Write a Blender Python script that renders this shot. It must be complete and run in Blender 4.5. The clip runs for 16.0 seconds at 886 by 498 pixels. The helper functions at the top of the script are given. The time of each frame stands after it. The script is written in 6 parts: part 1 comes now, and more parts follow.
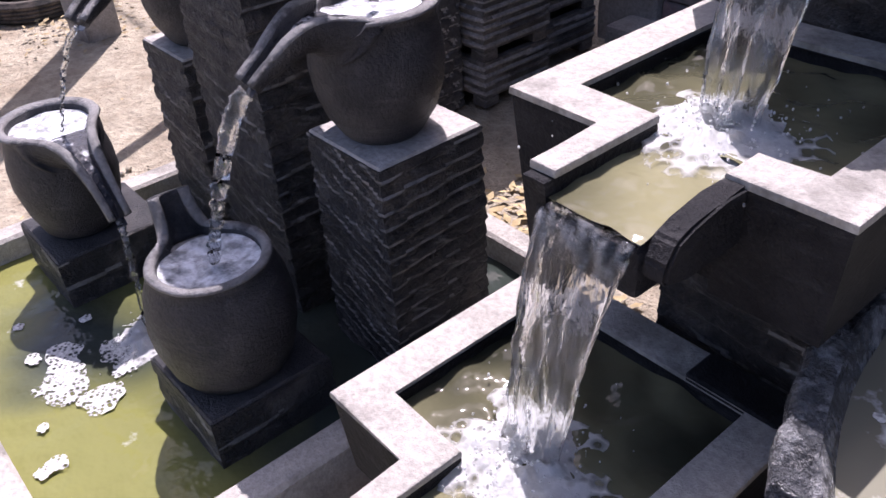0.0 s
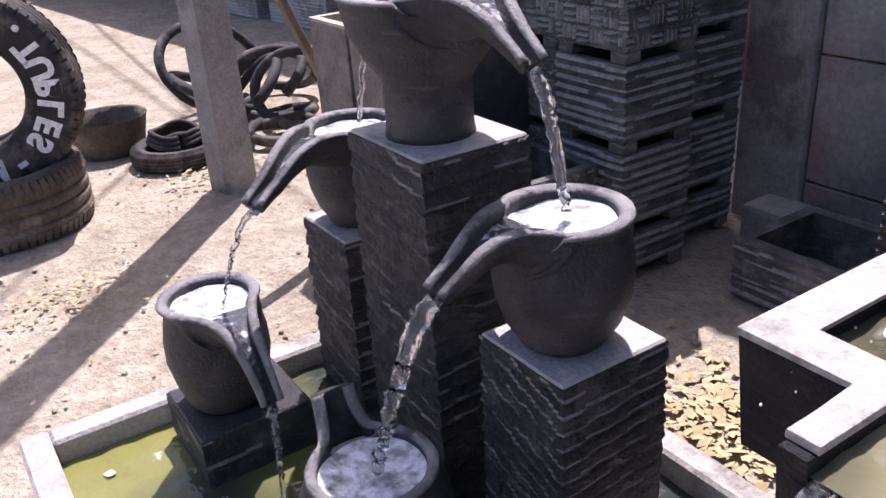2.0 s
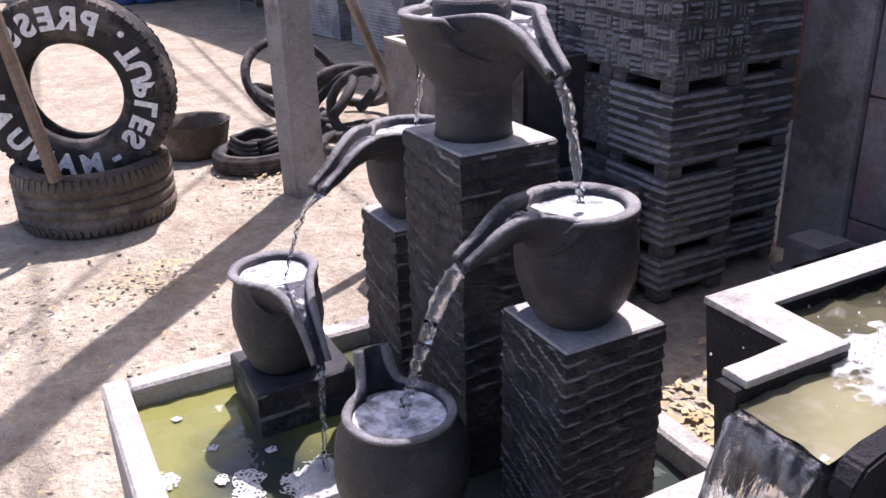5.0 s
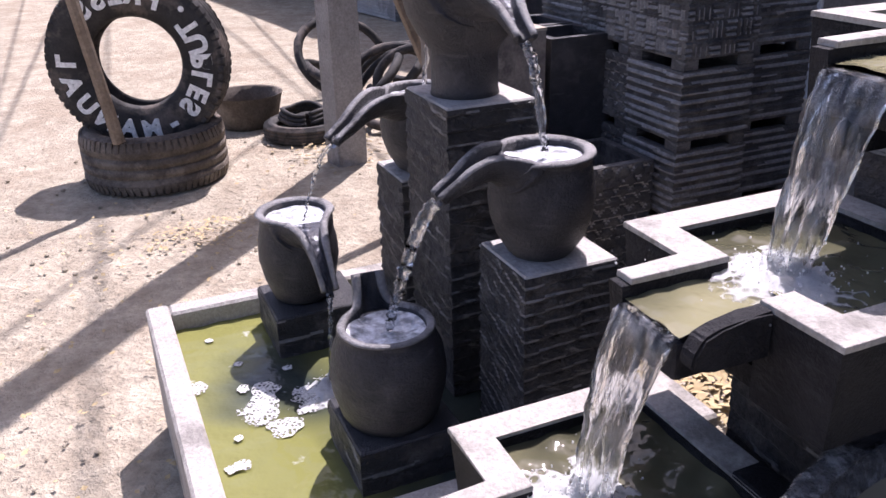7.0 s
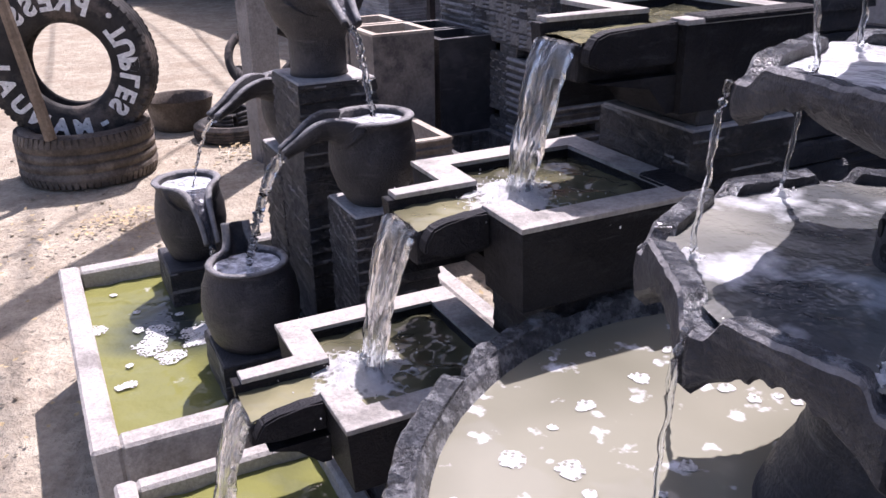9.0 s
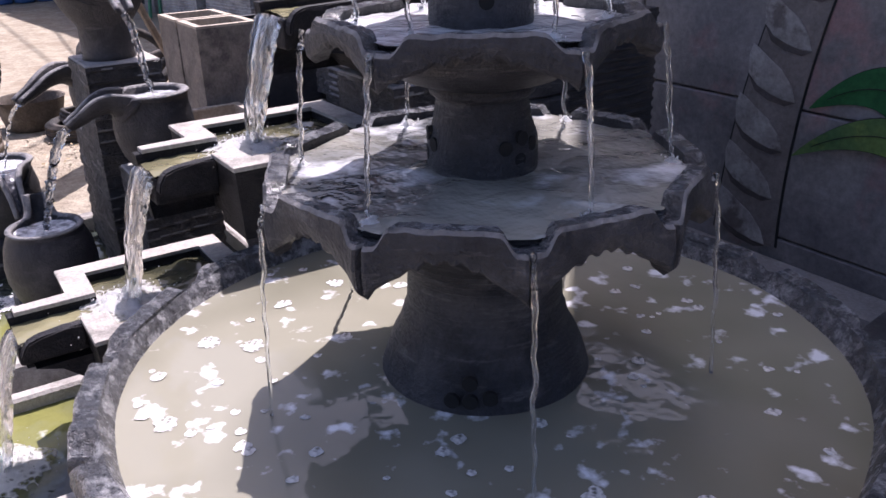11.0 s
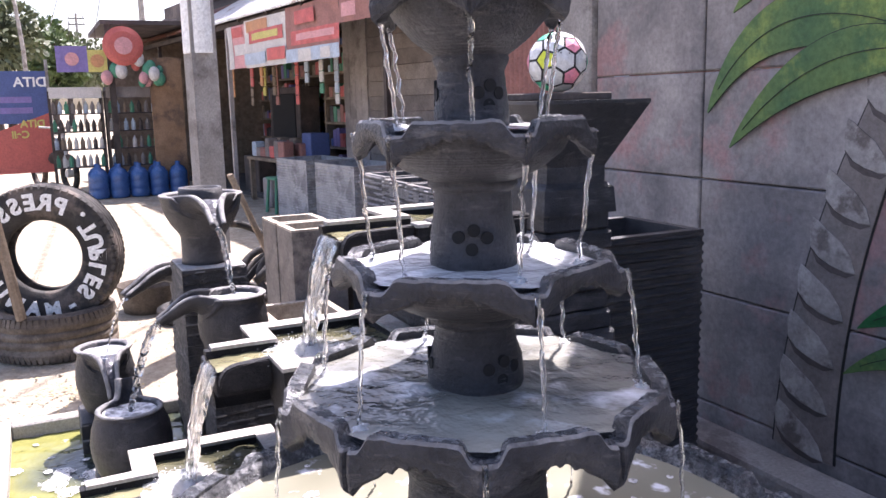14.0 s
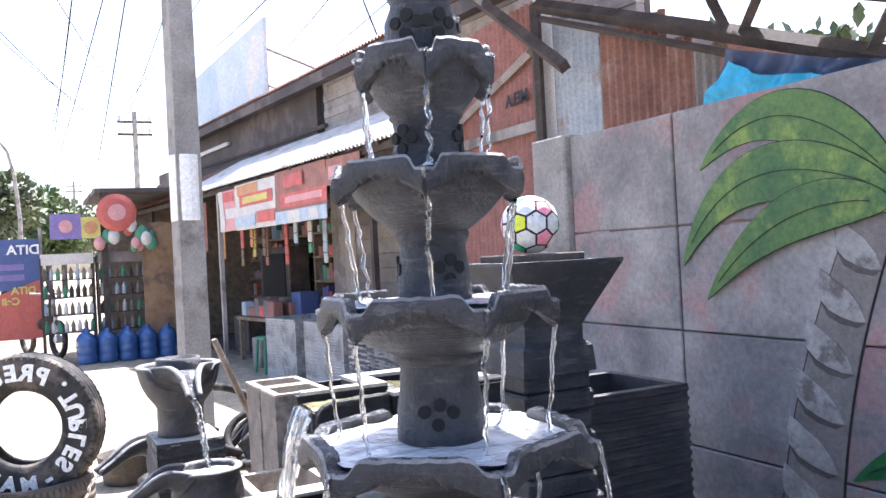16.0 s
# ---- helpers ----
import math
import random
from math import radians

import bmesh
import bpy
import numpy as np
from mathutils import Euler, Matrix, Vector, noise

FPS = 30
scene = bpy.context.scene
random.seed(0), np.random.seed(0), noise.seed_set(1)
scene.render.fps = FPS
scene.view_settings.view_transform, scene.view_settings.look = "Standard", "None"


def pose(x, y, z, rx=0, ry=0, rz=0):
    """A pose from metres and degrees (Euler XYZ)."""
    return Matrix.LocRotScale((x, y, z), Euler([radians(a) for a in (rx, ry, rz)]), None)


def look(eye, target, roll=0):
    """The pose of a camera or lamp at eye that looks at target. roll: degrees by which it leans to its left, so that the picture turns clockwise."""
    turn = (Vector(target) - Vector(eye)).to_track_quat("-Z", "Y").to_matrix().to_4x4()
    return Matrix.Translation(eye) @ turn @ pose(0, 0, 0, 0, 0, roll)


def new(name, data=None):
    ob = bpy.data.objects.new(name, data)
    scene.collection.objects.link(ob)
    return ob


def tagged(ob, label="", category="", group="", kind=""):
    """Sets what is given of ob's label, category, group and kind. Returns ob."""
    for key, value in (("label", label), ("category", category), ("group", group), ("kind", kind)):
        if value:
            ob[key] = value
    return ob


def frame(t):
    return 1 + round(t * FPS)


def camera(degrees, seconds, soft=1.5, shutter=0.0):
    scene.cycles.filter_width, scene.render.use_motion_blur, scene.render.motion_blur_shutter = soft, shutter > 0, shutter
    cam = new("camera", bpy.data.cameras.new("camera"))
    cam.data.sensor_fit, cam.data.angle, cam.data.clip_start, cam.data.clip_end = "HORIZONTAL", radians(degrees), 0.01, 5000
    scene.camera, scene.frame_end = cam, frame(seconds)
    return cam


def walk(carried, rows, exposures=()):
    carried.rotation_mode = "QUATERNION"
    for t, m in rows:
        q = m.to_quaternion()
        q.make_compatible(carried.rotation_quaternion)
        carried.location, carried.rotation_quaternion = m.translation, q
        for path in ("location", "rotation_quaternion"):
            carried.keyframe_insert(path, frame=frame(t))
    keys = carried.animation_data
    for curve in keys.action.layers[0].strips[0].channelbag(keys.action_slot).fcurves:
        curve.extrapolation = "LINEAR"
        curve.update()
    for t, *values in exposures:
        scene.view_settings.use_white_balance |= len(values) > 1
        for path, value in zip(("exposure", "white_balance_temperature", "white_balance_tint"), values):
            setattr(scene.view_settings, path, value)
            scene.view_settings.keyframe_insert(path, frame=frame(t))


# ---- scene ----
cam = camera(55.5, 16.0)
PATH = [
    (0, (-0.063, -0.012, 1.131), (-1.344, 1.002, -0.022), -4.2),
    (0.5, (-0.084, -0.033, 1.136), (-1.378, 1.006, 0.021), -3.7),
    (1, (-0.118, -0.046, 1.143), (-1.456, 0.975, 0.062), -3.9),
    (1.5, (-0.146, -0.039, 1.161), (-1.585, 0.947, 0.184), -4.0),
    (2, (-0.206, -0.04, 1.182), (-1.737, 0.923, 0.329), -3.9),
    (2.5, (-0.247, -0.04, 1.189), (-1.8, 0.923, 0.376), -3.9),
    (3, (-0.244, -0.046, 1.19), (-1.819, 0.894, 0.392), -3.8),
    (3.5, (-0.206, -0.043, 1.188), (-1.804, 0.865, 0.399), -3.1),
    (6, (0.087, -0.126, 1.191), (-1.556, 0.684, 0.389), -1.3),
    (6.5, (0.139, -0.123, 1.192), (-1.51, 0.656, 0.372), -1.0),
    (7, (0.218, -0.086, 1.193), (-1.465, 0.631, 0.384), -1.6),
    (7.5, (0.34, -0.017, 1.194), (-1.372, 0.656, 0.409), -2.0),
    (8, (0.424, 0.012, 1.192), (-1.292, 0.705, 0.435), -2.3),
    (8.3, (0.463, 0.028, 1.197), (-1.242, 0.746, 0.438), -2.4),
    (8.5, (0.506, 0.013, 1.193), (-1.191, 0.756, 0.44), -2.1),
    (8.7, (0.553, 0.001, 1.195), (-1.131, 0.758, 0.426), -1.8),
    (9, (0.617, -0.017, 1.186), (-1.042, 0.787, 0.411), -1.2),
    (9.2, (0.653, -0.008, 1.183), (-0.98, 0.831, 0.391), -1.4),
    (9.5, (0.707, 0.025, 1.169), (-0.882, 0.94, 0.37), -0.9),
    (10, (0.812, 0.081, 1.169), (-0.736, 1.06, 0.364), -1.5),
    (10.2, (0.867, 0.101, 1.171), (-0.687, 1.074, 0.371), -1.9),
    (12.3, (1.159, 0.108, 1.193), (-0.391, 1.132, 0.452), -1.4),
    (12.5, (1.191, 0.144, 1.196), (-0.386, 1.144, 0.481), -1.9),
    (13, (1.224, 0.176, 1.219), (-0.422, 1.148, 0.63), -1.4),
    (13.5, (1.219, 0.157, 1.24), (-0.5, 1.067, 0.776), -1.1),
    (14, (1.218, 0.147, 1.264), (-0.556, 1.001, 0.915), -1.3),
    (14.5, (1.221, 0.162, 1.277), (-0.577, 1.006, 1.04), -2.3),
    (15, (1.226, 0.181, 1.283), (-0.574, 1.046, 1.165), -3.0),
    (15.5, (1.226, 0.191, 1.287), (-0.565, 1.081, 1.254), -3.2),
    (16, (1.234, 0.182, 1.291), (-0.554, 1.077, 1.299), -3.0),
]
EXPOSURES = [
    (0.0, 1.0, 6130, 29), (3.5, 1.19, 6130, 29), (8.5, 1.05, 6100, 29), (10.0, 1.05, 6100, 29), (12.5, 1.36, 6300, 29),
    (13.5, 1.82, 6300, 27), (14.5, 2.05, 6230, 23), (16.0, 2.40, 6000, 17),
]
walk(cam, [(t, look(eye, target, roll)) for t, eye, target, roll in PATH], EXPOSURES)

# ---- light ----
SUN_AZ, SUN_EL = math.atan2(0.68, -0.73), radians(61)
world = bpy.data.worlds.new("sky")
scene.world = world
world.use_nodes = True
wn = world.node_tree
sky = wn.nodes.new("ShaderNodeTexSky")
sky.sky_type, sky.sun_disc = "NISHITA", False
sky.sun_elevation, sky.sun_rotation = SUN_EL, math.pi / 2 - SUN_AZ
sky.dust_density = 3.0
wn.nodes["Background"].inputs["Strength"].default_value = 0.092
wn.links.new(sky.outputs[0], wn.nodes["Background"].inputs["Color"])
sun = new("sun", bpy.data.lights.new("sun", "SUN"))
sun.data.energy, sun.data.angle, sun.data.color = 4.0, radians(0.5), (1.0, 0.96, 0.91)
to_sun = Vector((math.cos(SUN_AZ) * math.cos(SUN_EL), math.sin(SUN_AZ) * math.cos(SUN_EL), math.sin(SUN_EL)))
sun.matrix_world = look(to_sun * 20, (0, 0, 0))


# ---- materials ----
def mat(name, c1, c2, scale=8.0, rough=0.7, bump=0.25, fine=70.0, metal=0.0, spec=0.5, c3=None, patch=1.7, vary=0.0, dist=0.01, streak=None, tilt=0.0):
    """Procedural surface: two-scale colour, fine relief, optional random tint per object and worn streaks."""
    m = bpy.data.materials.new(name)
    m.use_nodes = True
    nt = m.node_tree
    b = nt.nodes["Principled BSDF"]
    tc = nt.nodes.new("ShaderNodeTexCoord")
    src = tc.outputs["Object"]

    def noise_node(s, d=5.0, r=0.6):
        n = nt.nodes.new("ShaderNodeTexNoise")
        n.inputs["Scale"].default_value, n.inputs["Detail"].default_value, n.inputs["Roughness"].default_value = s, d, r
        nt.links.new(src, n.inputs["Vector"])
        return n

    def ramp(fac, lo, hi, a, bb):
        r = nt.nodes.new("ShaderNodeValToRGB")
        r.color_ramp.elements[0].position, r.color_ramp.elements[1].position = lo, hi
        r.color_ramp.elements[0].color, r.color_ramp.elements[1].color = (*a, 1), (*bb, 1)
        nt.links.new(fac, r.inputs[0])
        return r

    big = noise_node(scale)
    col = ramp(big.outputs[0], 0.32, 0.68, c1, c2).outputs[0]
    if c3:
        p = noise_node(patch, 6.0, 0.65)
        mask = ramp(p.outputs[0], 0.52, 0.62, (0, 0, 0), (1, 1, 1))
        mix = nt.nodes.new("ShaderNodeMixRGB")
        mix.inputs[2].default_value = (*c3, 1)
        nt.links.new(mask.outputs[0], mix.inputs[0])
        nt.links.new(col, mix.inputs[1])
        col = mix.outputs[0]
    if streak:
        mp = nt.nodes.new("ShaderNodeMapping")
        mp.inputs["Scale"].default_value = (14, 14, 75)
        turn = nt.nodes.new("ShaderNodeMapping")
        turn.inputs["Rotation"].default_value = (tilt, -tilt, 0)
        nt.links.new(src, turn.inputs[0])
        nt.links.new(turn.outputs[0], mp.inputs[0])
        sn = nt.nodes.new("ShaderNodeTexNoise")
        sn.inputs["Scale"].default_value, sn.inputs["Detail"].default_value, sn.inputs["Roughness"].default_value = 1.0, 6.0, 0.7
        nt.links.new(mp.outputs[0], sn.inputs["Vector"])
        mask = ramp(sn.outputs[0], 0.56, 0.66, (0, 0, 0), (1, 1, 1))
        mix = nt.nodes.new("ShaderNodeMixRGB")
        mix.inputs[2].default_value = (*streak, 1)
        nt.links.new(mask.outputs[0], mix.inputs[0])
        nt.links.new(col, mix.inputs[1])
        col = mix.outputs[0]
    small = noise_node(fine, 4.0, 0.7)
    mul = nt.nodes.new("ShaderNodeMixRGB")
    mul.blend_type = "MULTIPLY"
    mul.inputs[0].default_value = 0.55
    nt.links.new(col, mul.inputs[1])
    nt.links.new(ramp(small.outputs[0], 0.3, 0.65, (0.55, 0.55, 0.55), (1.25, 1.25, 1.25)).outputs[0], mul.inputs[2])
    col = mul.outputs[0]
    if vary:
        oi = nt.nodes.new("ShaderNodeObjectInfo")
        hs = nt.nodes.new("ShaderNodeHueSaturation")
        mp = nt.nodes.new("ShaderNodeMapRange")
        mp.inputs[3].default_value, mp.inputs[4].default_value = 1 - vary, 1 + vary
        nt.links.new(oi.outputs["Random"], mp.inputs[0])
        nt.links.new(mp.outputs[0], hs.inputs["Value"])
        nt.links.new(col, hs.inputs["Color"])
        col = hs.outputs[0]
    nt.links.new(col, b.inputs["Base Color"])
    rr = nt.nodes.new("ShaderNodeMapRange")
    rr.inputs[3].default_value, rr.inputs[4].default_value = max(rough - 0.12, 0.02), min(rough + 0.12, 1.0)
    nt.links.new(big.outputs[0], rr.inputs[0])
    nt.links.new(rr.outputs[0], b.inputs["Roughness"])
    b.inputs["Metallic"].default_value = metal
    b.inputs["Specular IOR Level"].default_value = spec
    if bump:
        height = small.outputs[0]
        bp = nt.nodes.new("ShaderNodeBump")
        bp.inputs["Strength"].default_value, bp.inputs["Distance"].default_value = bump, dist
        nt.links.new(height, bp.inputs["Height"])
        nt.links.new(bp.outputs[0], b.inputs["Normal"])
    return m


def water_mat(name, deep, shallow, foam=0.5, scale=9.0, ripple=18.0, rough=0.06, soft=0.12, chop=0.35, reflect_y=0.0):
    """Still or stirred water: murky colour, drifting foam, rippled gloss."""
    m = bpy.data.materials.new(name)
    m.use_nodes = True
    nt = m.node_tree
    b = nt.nodes["Principled BSDF"]
    tc = nt.nodes.new("ShaderNodeTexCoord")

    def noise_node(s, d=4.0):
        n = nt.nodes.new("ShaderNodeTexNoise")
        n.inputs["Scale"].default_value, n.inputs["Detail"].default_value = s, d
        nt.links.new(tc.outputs["Object"], n.inputs["Vector"])
        return n

    murk, froth, wave = noise_node(3.2, 2.0), noise_node(scale, 7.0), noise_node(ripple, 3.0)
    r = nt.nodes.new("ShaderNodeValToRGB")
    r.color_ramp.elements[0].position, r.color_ramp.elements[1].position = 0.38, 0.62
    r.color_ramp.elements[0].color, r.color_ramp.elements[1].color = (*deep, 1), (*shallow, 1)
    # Colour darkens along y: the far water's reflection is painted in.
    if reflect_y:
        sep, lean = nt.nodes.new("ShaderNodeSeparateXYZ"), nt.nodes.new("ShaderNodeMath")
        lean.operation, lean.inputs[1].default_value = "MULTIPLY_ADD", -reflect_y
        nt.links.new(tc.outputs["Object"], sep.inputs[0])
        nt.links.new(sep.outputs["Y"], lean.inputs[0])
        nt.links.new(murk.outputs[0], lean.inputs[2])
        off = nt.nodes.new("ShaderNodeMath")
        off.operation, off.inputs[1].default_value = "ADD", reflect_y * 0.3
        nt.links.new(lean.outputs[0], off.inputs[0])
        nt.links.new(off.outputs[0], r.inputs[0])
    else:
        nt.links.new(murk.outputs[0], r.inputs[0])
    f = nt.nodes.new("ShaderNodeValToRGB")
    f.color_ramp.elements[0].position, f.color_ramp.elements[1].position = 1.0 - foam, min(1.0 - foam + soft, 1.0)
    nt.links.new(froth.outputs[0], f.inputs[0])
    mix = nt.nodes.new("ShaderNodeMixRGB")
    mix.inputs[2].default_value = (0.78, 0.8, 0.82, 1)
    nt.links.new(f.outputs[0], mix.inputs[0])
    nt.links.new(r.outputs[0], mix.inputs[1])
    nt.links.new(mix.outputs[0], b.inputs["Base Color"])
    b.inputs["Roughness"].default_value, b.inputs["IOR"].default_value = rough, 1.33
    bp = nt.nodes.new("ShaderNodeBump")
    bp.inputs["Strength"].default_value, bp.inputs["Distance"].default_value = chop, 0.02
    nt.links.new(wave.outputs[0], bp.inputs["Height"])
    nt.links.new(bp.outputs[0], b.inputs["Normal"])
    return m


def fall_mat(name, white=0.35):
    """Running water: clear, with white streaks."""
    m = bpy.data.materials.new(name)
    m.use_nodes = True
    nt = m.node_tree
    b = nt.nodes["Principled BSDF"]
    b.inputs["Base Color"].default_value = (0.93, 0.95, 0.97, 1)
    b.inputs["Roughness"].default_value, b.inputs["IOR"].default_value = 0.04, 1.33
    tc = nt.nodes.new("ShaderNodeTexCoord")
    mp = nt.nodes.new("ShaderNodeMapping")
    mp.inputs["Scale"].default_value = (90, 90, 14)
    n = nt.nodes.new("ShaderNodeTexNoise")
    n.inputs["Scale"].default_value, n.inputs["Detail"].default_value = 1.0, 4.0
    nt.links.new(tc.outputs["Object"], mp.inputs[0])
    nt.links.new(mp.outputs[0], n.inputs["Vector"])
    r = nt.nodes.new("ShaderNodeMapRange")
    r.inputs[1].default_value, r.inputs[2].default_value = 0.42, 0.72
    r.inputs[3].default_value, r.inputs[4].default_value = 1.0, 1.0 - white
    nt.links.new(n.outputs[0], r.inputs[0])
    nt.links.new(r.outputs[0], b.inputs["Transmission Weight"])
    bp = nt.nodes.new("ShaderNodeBump")
    bp.inputs["Strength"].default_value, bp.inputs["Distance"].default_value = 0.5, 0.01
    nt.links.new(n.outputs[0], bp.inputs["Height"])
    nt.links.new(bp.outputs[0], b.inputs["Normal"])
    return m


SOIL = mat("dry_sandy_soil", (0.335, 0.287, 0.215), (0.49, 0.434, 0.335), 6.5, 0.95, 1.0, 34, c3=(0.35, 0.295, 0.22), patch=2.2, spec=0.1, dist=0.03)
CEMENT = mat("dark_cast_cement", (0.016, 0.016, 0.020), (0.041, 0.040, 0.044), 22, 0.46, 0.9, 170, c3=(0.065, 0.062, 0.063), patch=9, spec=0.5, streak=(0.065, 0.063, 0.065), dist=0.006)
CARVED = mat("black_carved_stone", (0.014, 0.014, 0.017), (0.045, 0.043, 0.044), 26, 0.5, 1.0, 110, c3=(0.09, 0.08, 0.075), patch=12, spec=0.6, streak=(0.15, 0.145, 0.145), tilt=0.3, dist=0.02)
TRAYSTONE = mat("black_tray_cement", (0.006, 0.006, 0.008), (0.016, 0.0155, 0.018), 20, 0.55, 0.8, 160, c3=(0.024, 0.023, 0.025), patch=8, spec=0.22, streak=(0.036, 0.035, 0.038), dist=0.006)
WORN = mat("worn_pale_edge", (0.11, 0.108, 0.107), (0.26, 0.25, 0.245), 30, 0.6, 0.5, 150, c3=(0.06, 0.058, 0.058), patch=18, spec=0.5)
# Column tops far paler than the shafts: sunlight is put into the colour.
CAP = mat("sunlit_cement_top", (0.36, 0.34, 0.315), (0.50, 0.475, 0.445), 14, 0.8, 0.4, 120, c3=(0.27, 0.255, 0.24), patch=7, spec=0.3)
CHALKY = mat("chalky_worn_edge", (0.20, 0.195, 0.19), (0.36, 0.35, 0.34), 30, 0.7, 0.4, 120, spec=0.3)
# Lips and edges: worn pale, with sunlight on them painted in.
LIP = mat("worn_sunlit_lip", (0.12, 0.117, 0.115), (0.25, 0.242, 0.237), 22, 0.5, 0.5, 150, c3=(0.045, 0.044, 0.045), patch=12, spec=0.5)
RIM = mat("pale_cement_rim", (0.34, 0.32, 0.288), (0.46, 0.433, 0.393), 10, 0.8, 0.5, 120, c3=(0.25, 0.234, 0.21), patch=6, spec=0.3)
# Wet rough stone; its pale patches paint in the bright glints.
GLINTSTONE = mat("wet_stone_painted_glints", (0.045, 0.047, 0.053), (0.17, 0.175, 0.185), 60, 0.26, 1.0, 150, c3=(0.38, 0.385, 0.39), patch=34, spec=0.9, dist=0.02)
HOLE = mat("dark_recess", (0.006, 0.006, 0.007), (0.012, 0.012, 0.012), 20, 0.9, 0.1)
FENCE = mat("weathered_concrete_panel", (0.15, 0.143, 0.145), (0.35, 0.325, 0.31), 3.4, 0.8, 0.25, 45, c3=(0.33, 0.21, 0.205), patch=2.2, spec=0.25, vary=0.12)
POLE = mat("concrete_pole", (0.24, 0.225, 0.21), (0.36, 0.34, 0.32), 7, 0.8, 0.4, 90, c3=(0.17, 0.15, 0.14), patch=3, spec=0.2)
RUBBER = mat("dusty_tyre_rubber", (0.018, 0.018, 0.018), (0.05, 0.047, 0.044), 12, 0.75, 0.35, 90, c3=(0.12, 0.10, 0.085), patch=5, spec=0.3)
TAN_RUBBER = mat("brown_dusty_rubber", (0.07, 0.058, 0.048), (0.13, 0.11, 0.09), 10, 0.8, 0.4, 80, c3=(0.2, 0.17, 0.14), patch=4, spec=0.2)
CHALK = mat("white_paint", (0.72, 0.72, 0.70), (0.85, 0.85, 0.83), 30, 0.7, 0.2)
WOOD = mat("weathered_timber", (0.16, 0.12, 0.085), (0.30, 0.24, 0.18), 9, 0.8, 0.5, 80, spec=0.2)
DARKWOOD = mat("dark_timber", (0.05, 0.042, 0.038), (0.11, 0.09, 0.08), 7, 0.8, 0.4, 60, spec=0.2, vary=0.2)
# The last value paints the darker reflection into the pond's far part.
POND_WATER = water_mat("green_pond_water", (0.035, 0.044, 0.038), (0.185, 0.186, 0.06), 0.30, 13, rough=0.04, reflect_y=0.85)
MILK_WATER = water_mat("cloudy_basin_water", (0.175, 0.17, 0.125), (0.255, 0.247, 0.19), 0.40, 24, 10, 0.05, 0.10, 0.14)
TRAY_WATER = water_mat("tray_water", (0.035, 0.036, 0.024), (0.23, 0.215, 0.125), 0.36, 9, 14, 0.05, 0.2, 0.5)
# Tier water in two tones: shade painted into the first, sun into the second.
FOAM_WATER = water_mat("shaded_foam_water", (0.075, 0.08, 0.08), (0.38, 0.37, 0.31), 0.47, 12, 26, 0.05, 0.22, 0.45)
FOAM_WHITE = water_mat("white_sunlit_foam_water", (0.38, 0.39, 0.39), (0.62, 0.625, 0.61), 0.60, 9, 30, 0.08, 0.34, 0.45)
POT_FOAM = water_mat("churned_pot_water", (0.12, 0.125, 0.13), (0.42, 0.43, 0.44), 0.64, 60, 70, 0.08, 0.28, 0.6)
LIP_WATER = water_mat("water_on_dark_lip", (0.030, 0.031, 0.036), (0.09, 0.09, 0.10), 0.46, 40, 60, 0.05, 0.2, 0.5)
FALL = fall_mat("falling_water", 0.16)
BLACKSTONE = mat("wet_black_stone", (0.014, 0.015, 0.020), (0.040, 0.042, 0.050), 20, 0.40, 0.9, 160, c3=(0.060, 0.060, 0.066), patch=8, spec=0.5, streak=(0.095, 0.094, 0.098), dist=0.008)
PLANTER = mat("dark_planter_cement", (0.055, 0.054, 0.056), (0.135, 0.13, 0.125), 16, 0.7, 0.6, 120, c3=(0.20, 0.19, 0.18), patch=7, spec=0.4, streak=(0.20, 0.195, 0.19), vary=0.2)
FROTH = mat("thin_froth", (0.52, 0.52, 0.50), (0.78, 0.78, 0.75), 90, 0.35, 0.5, 200)


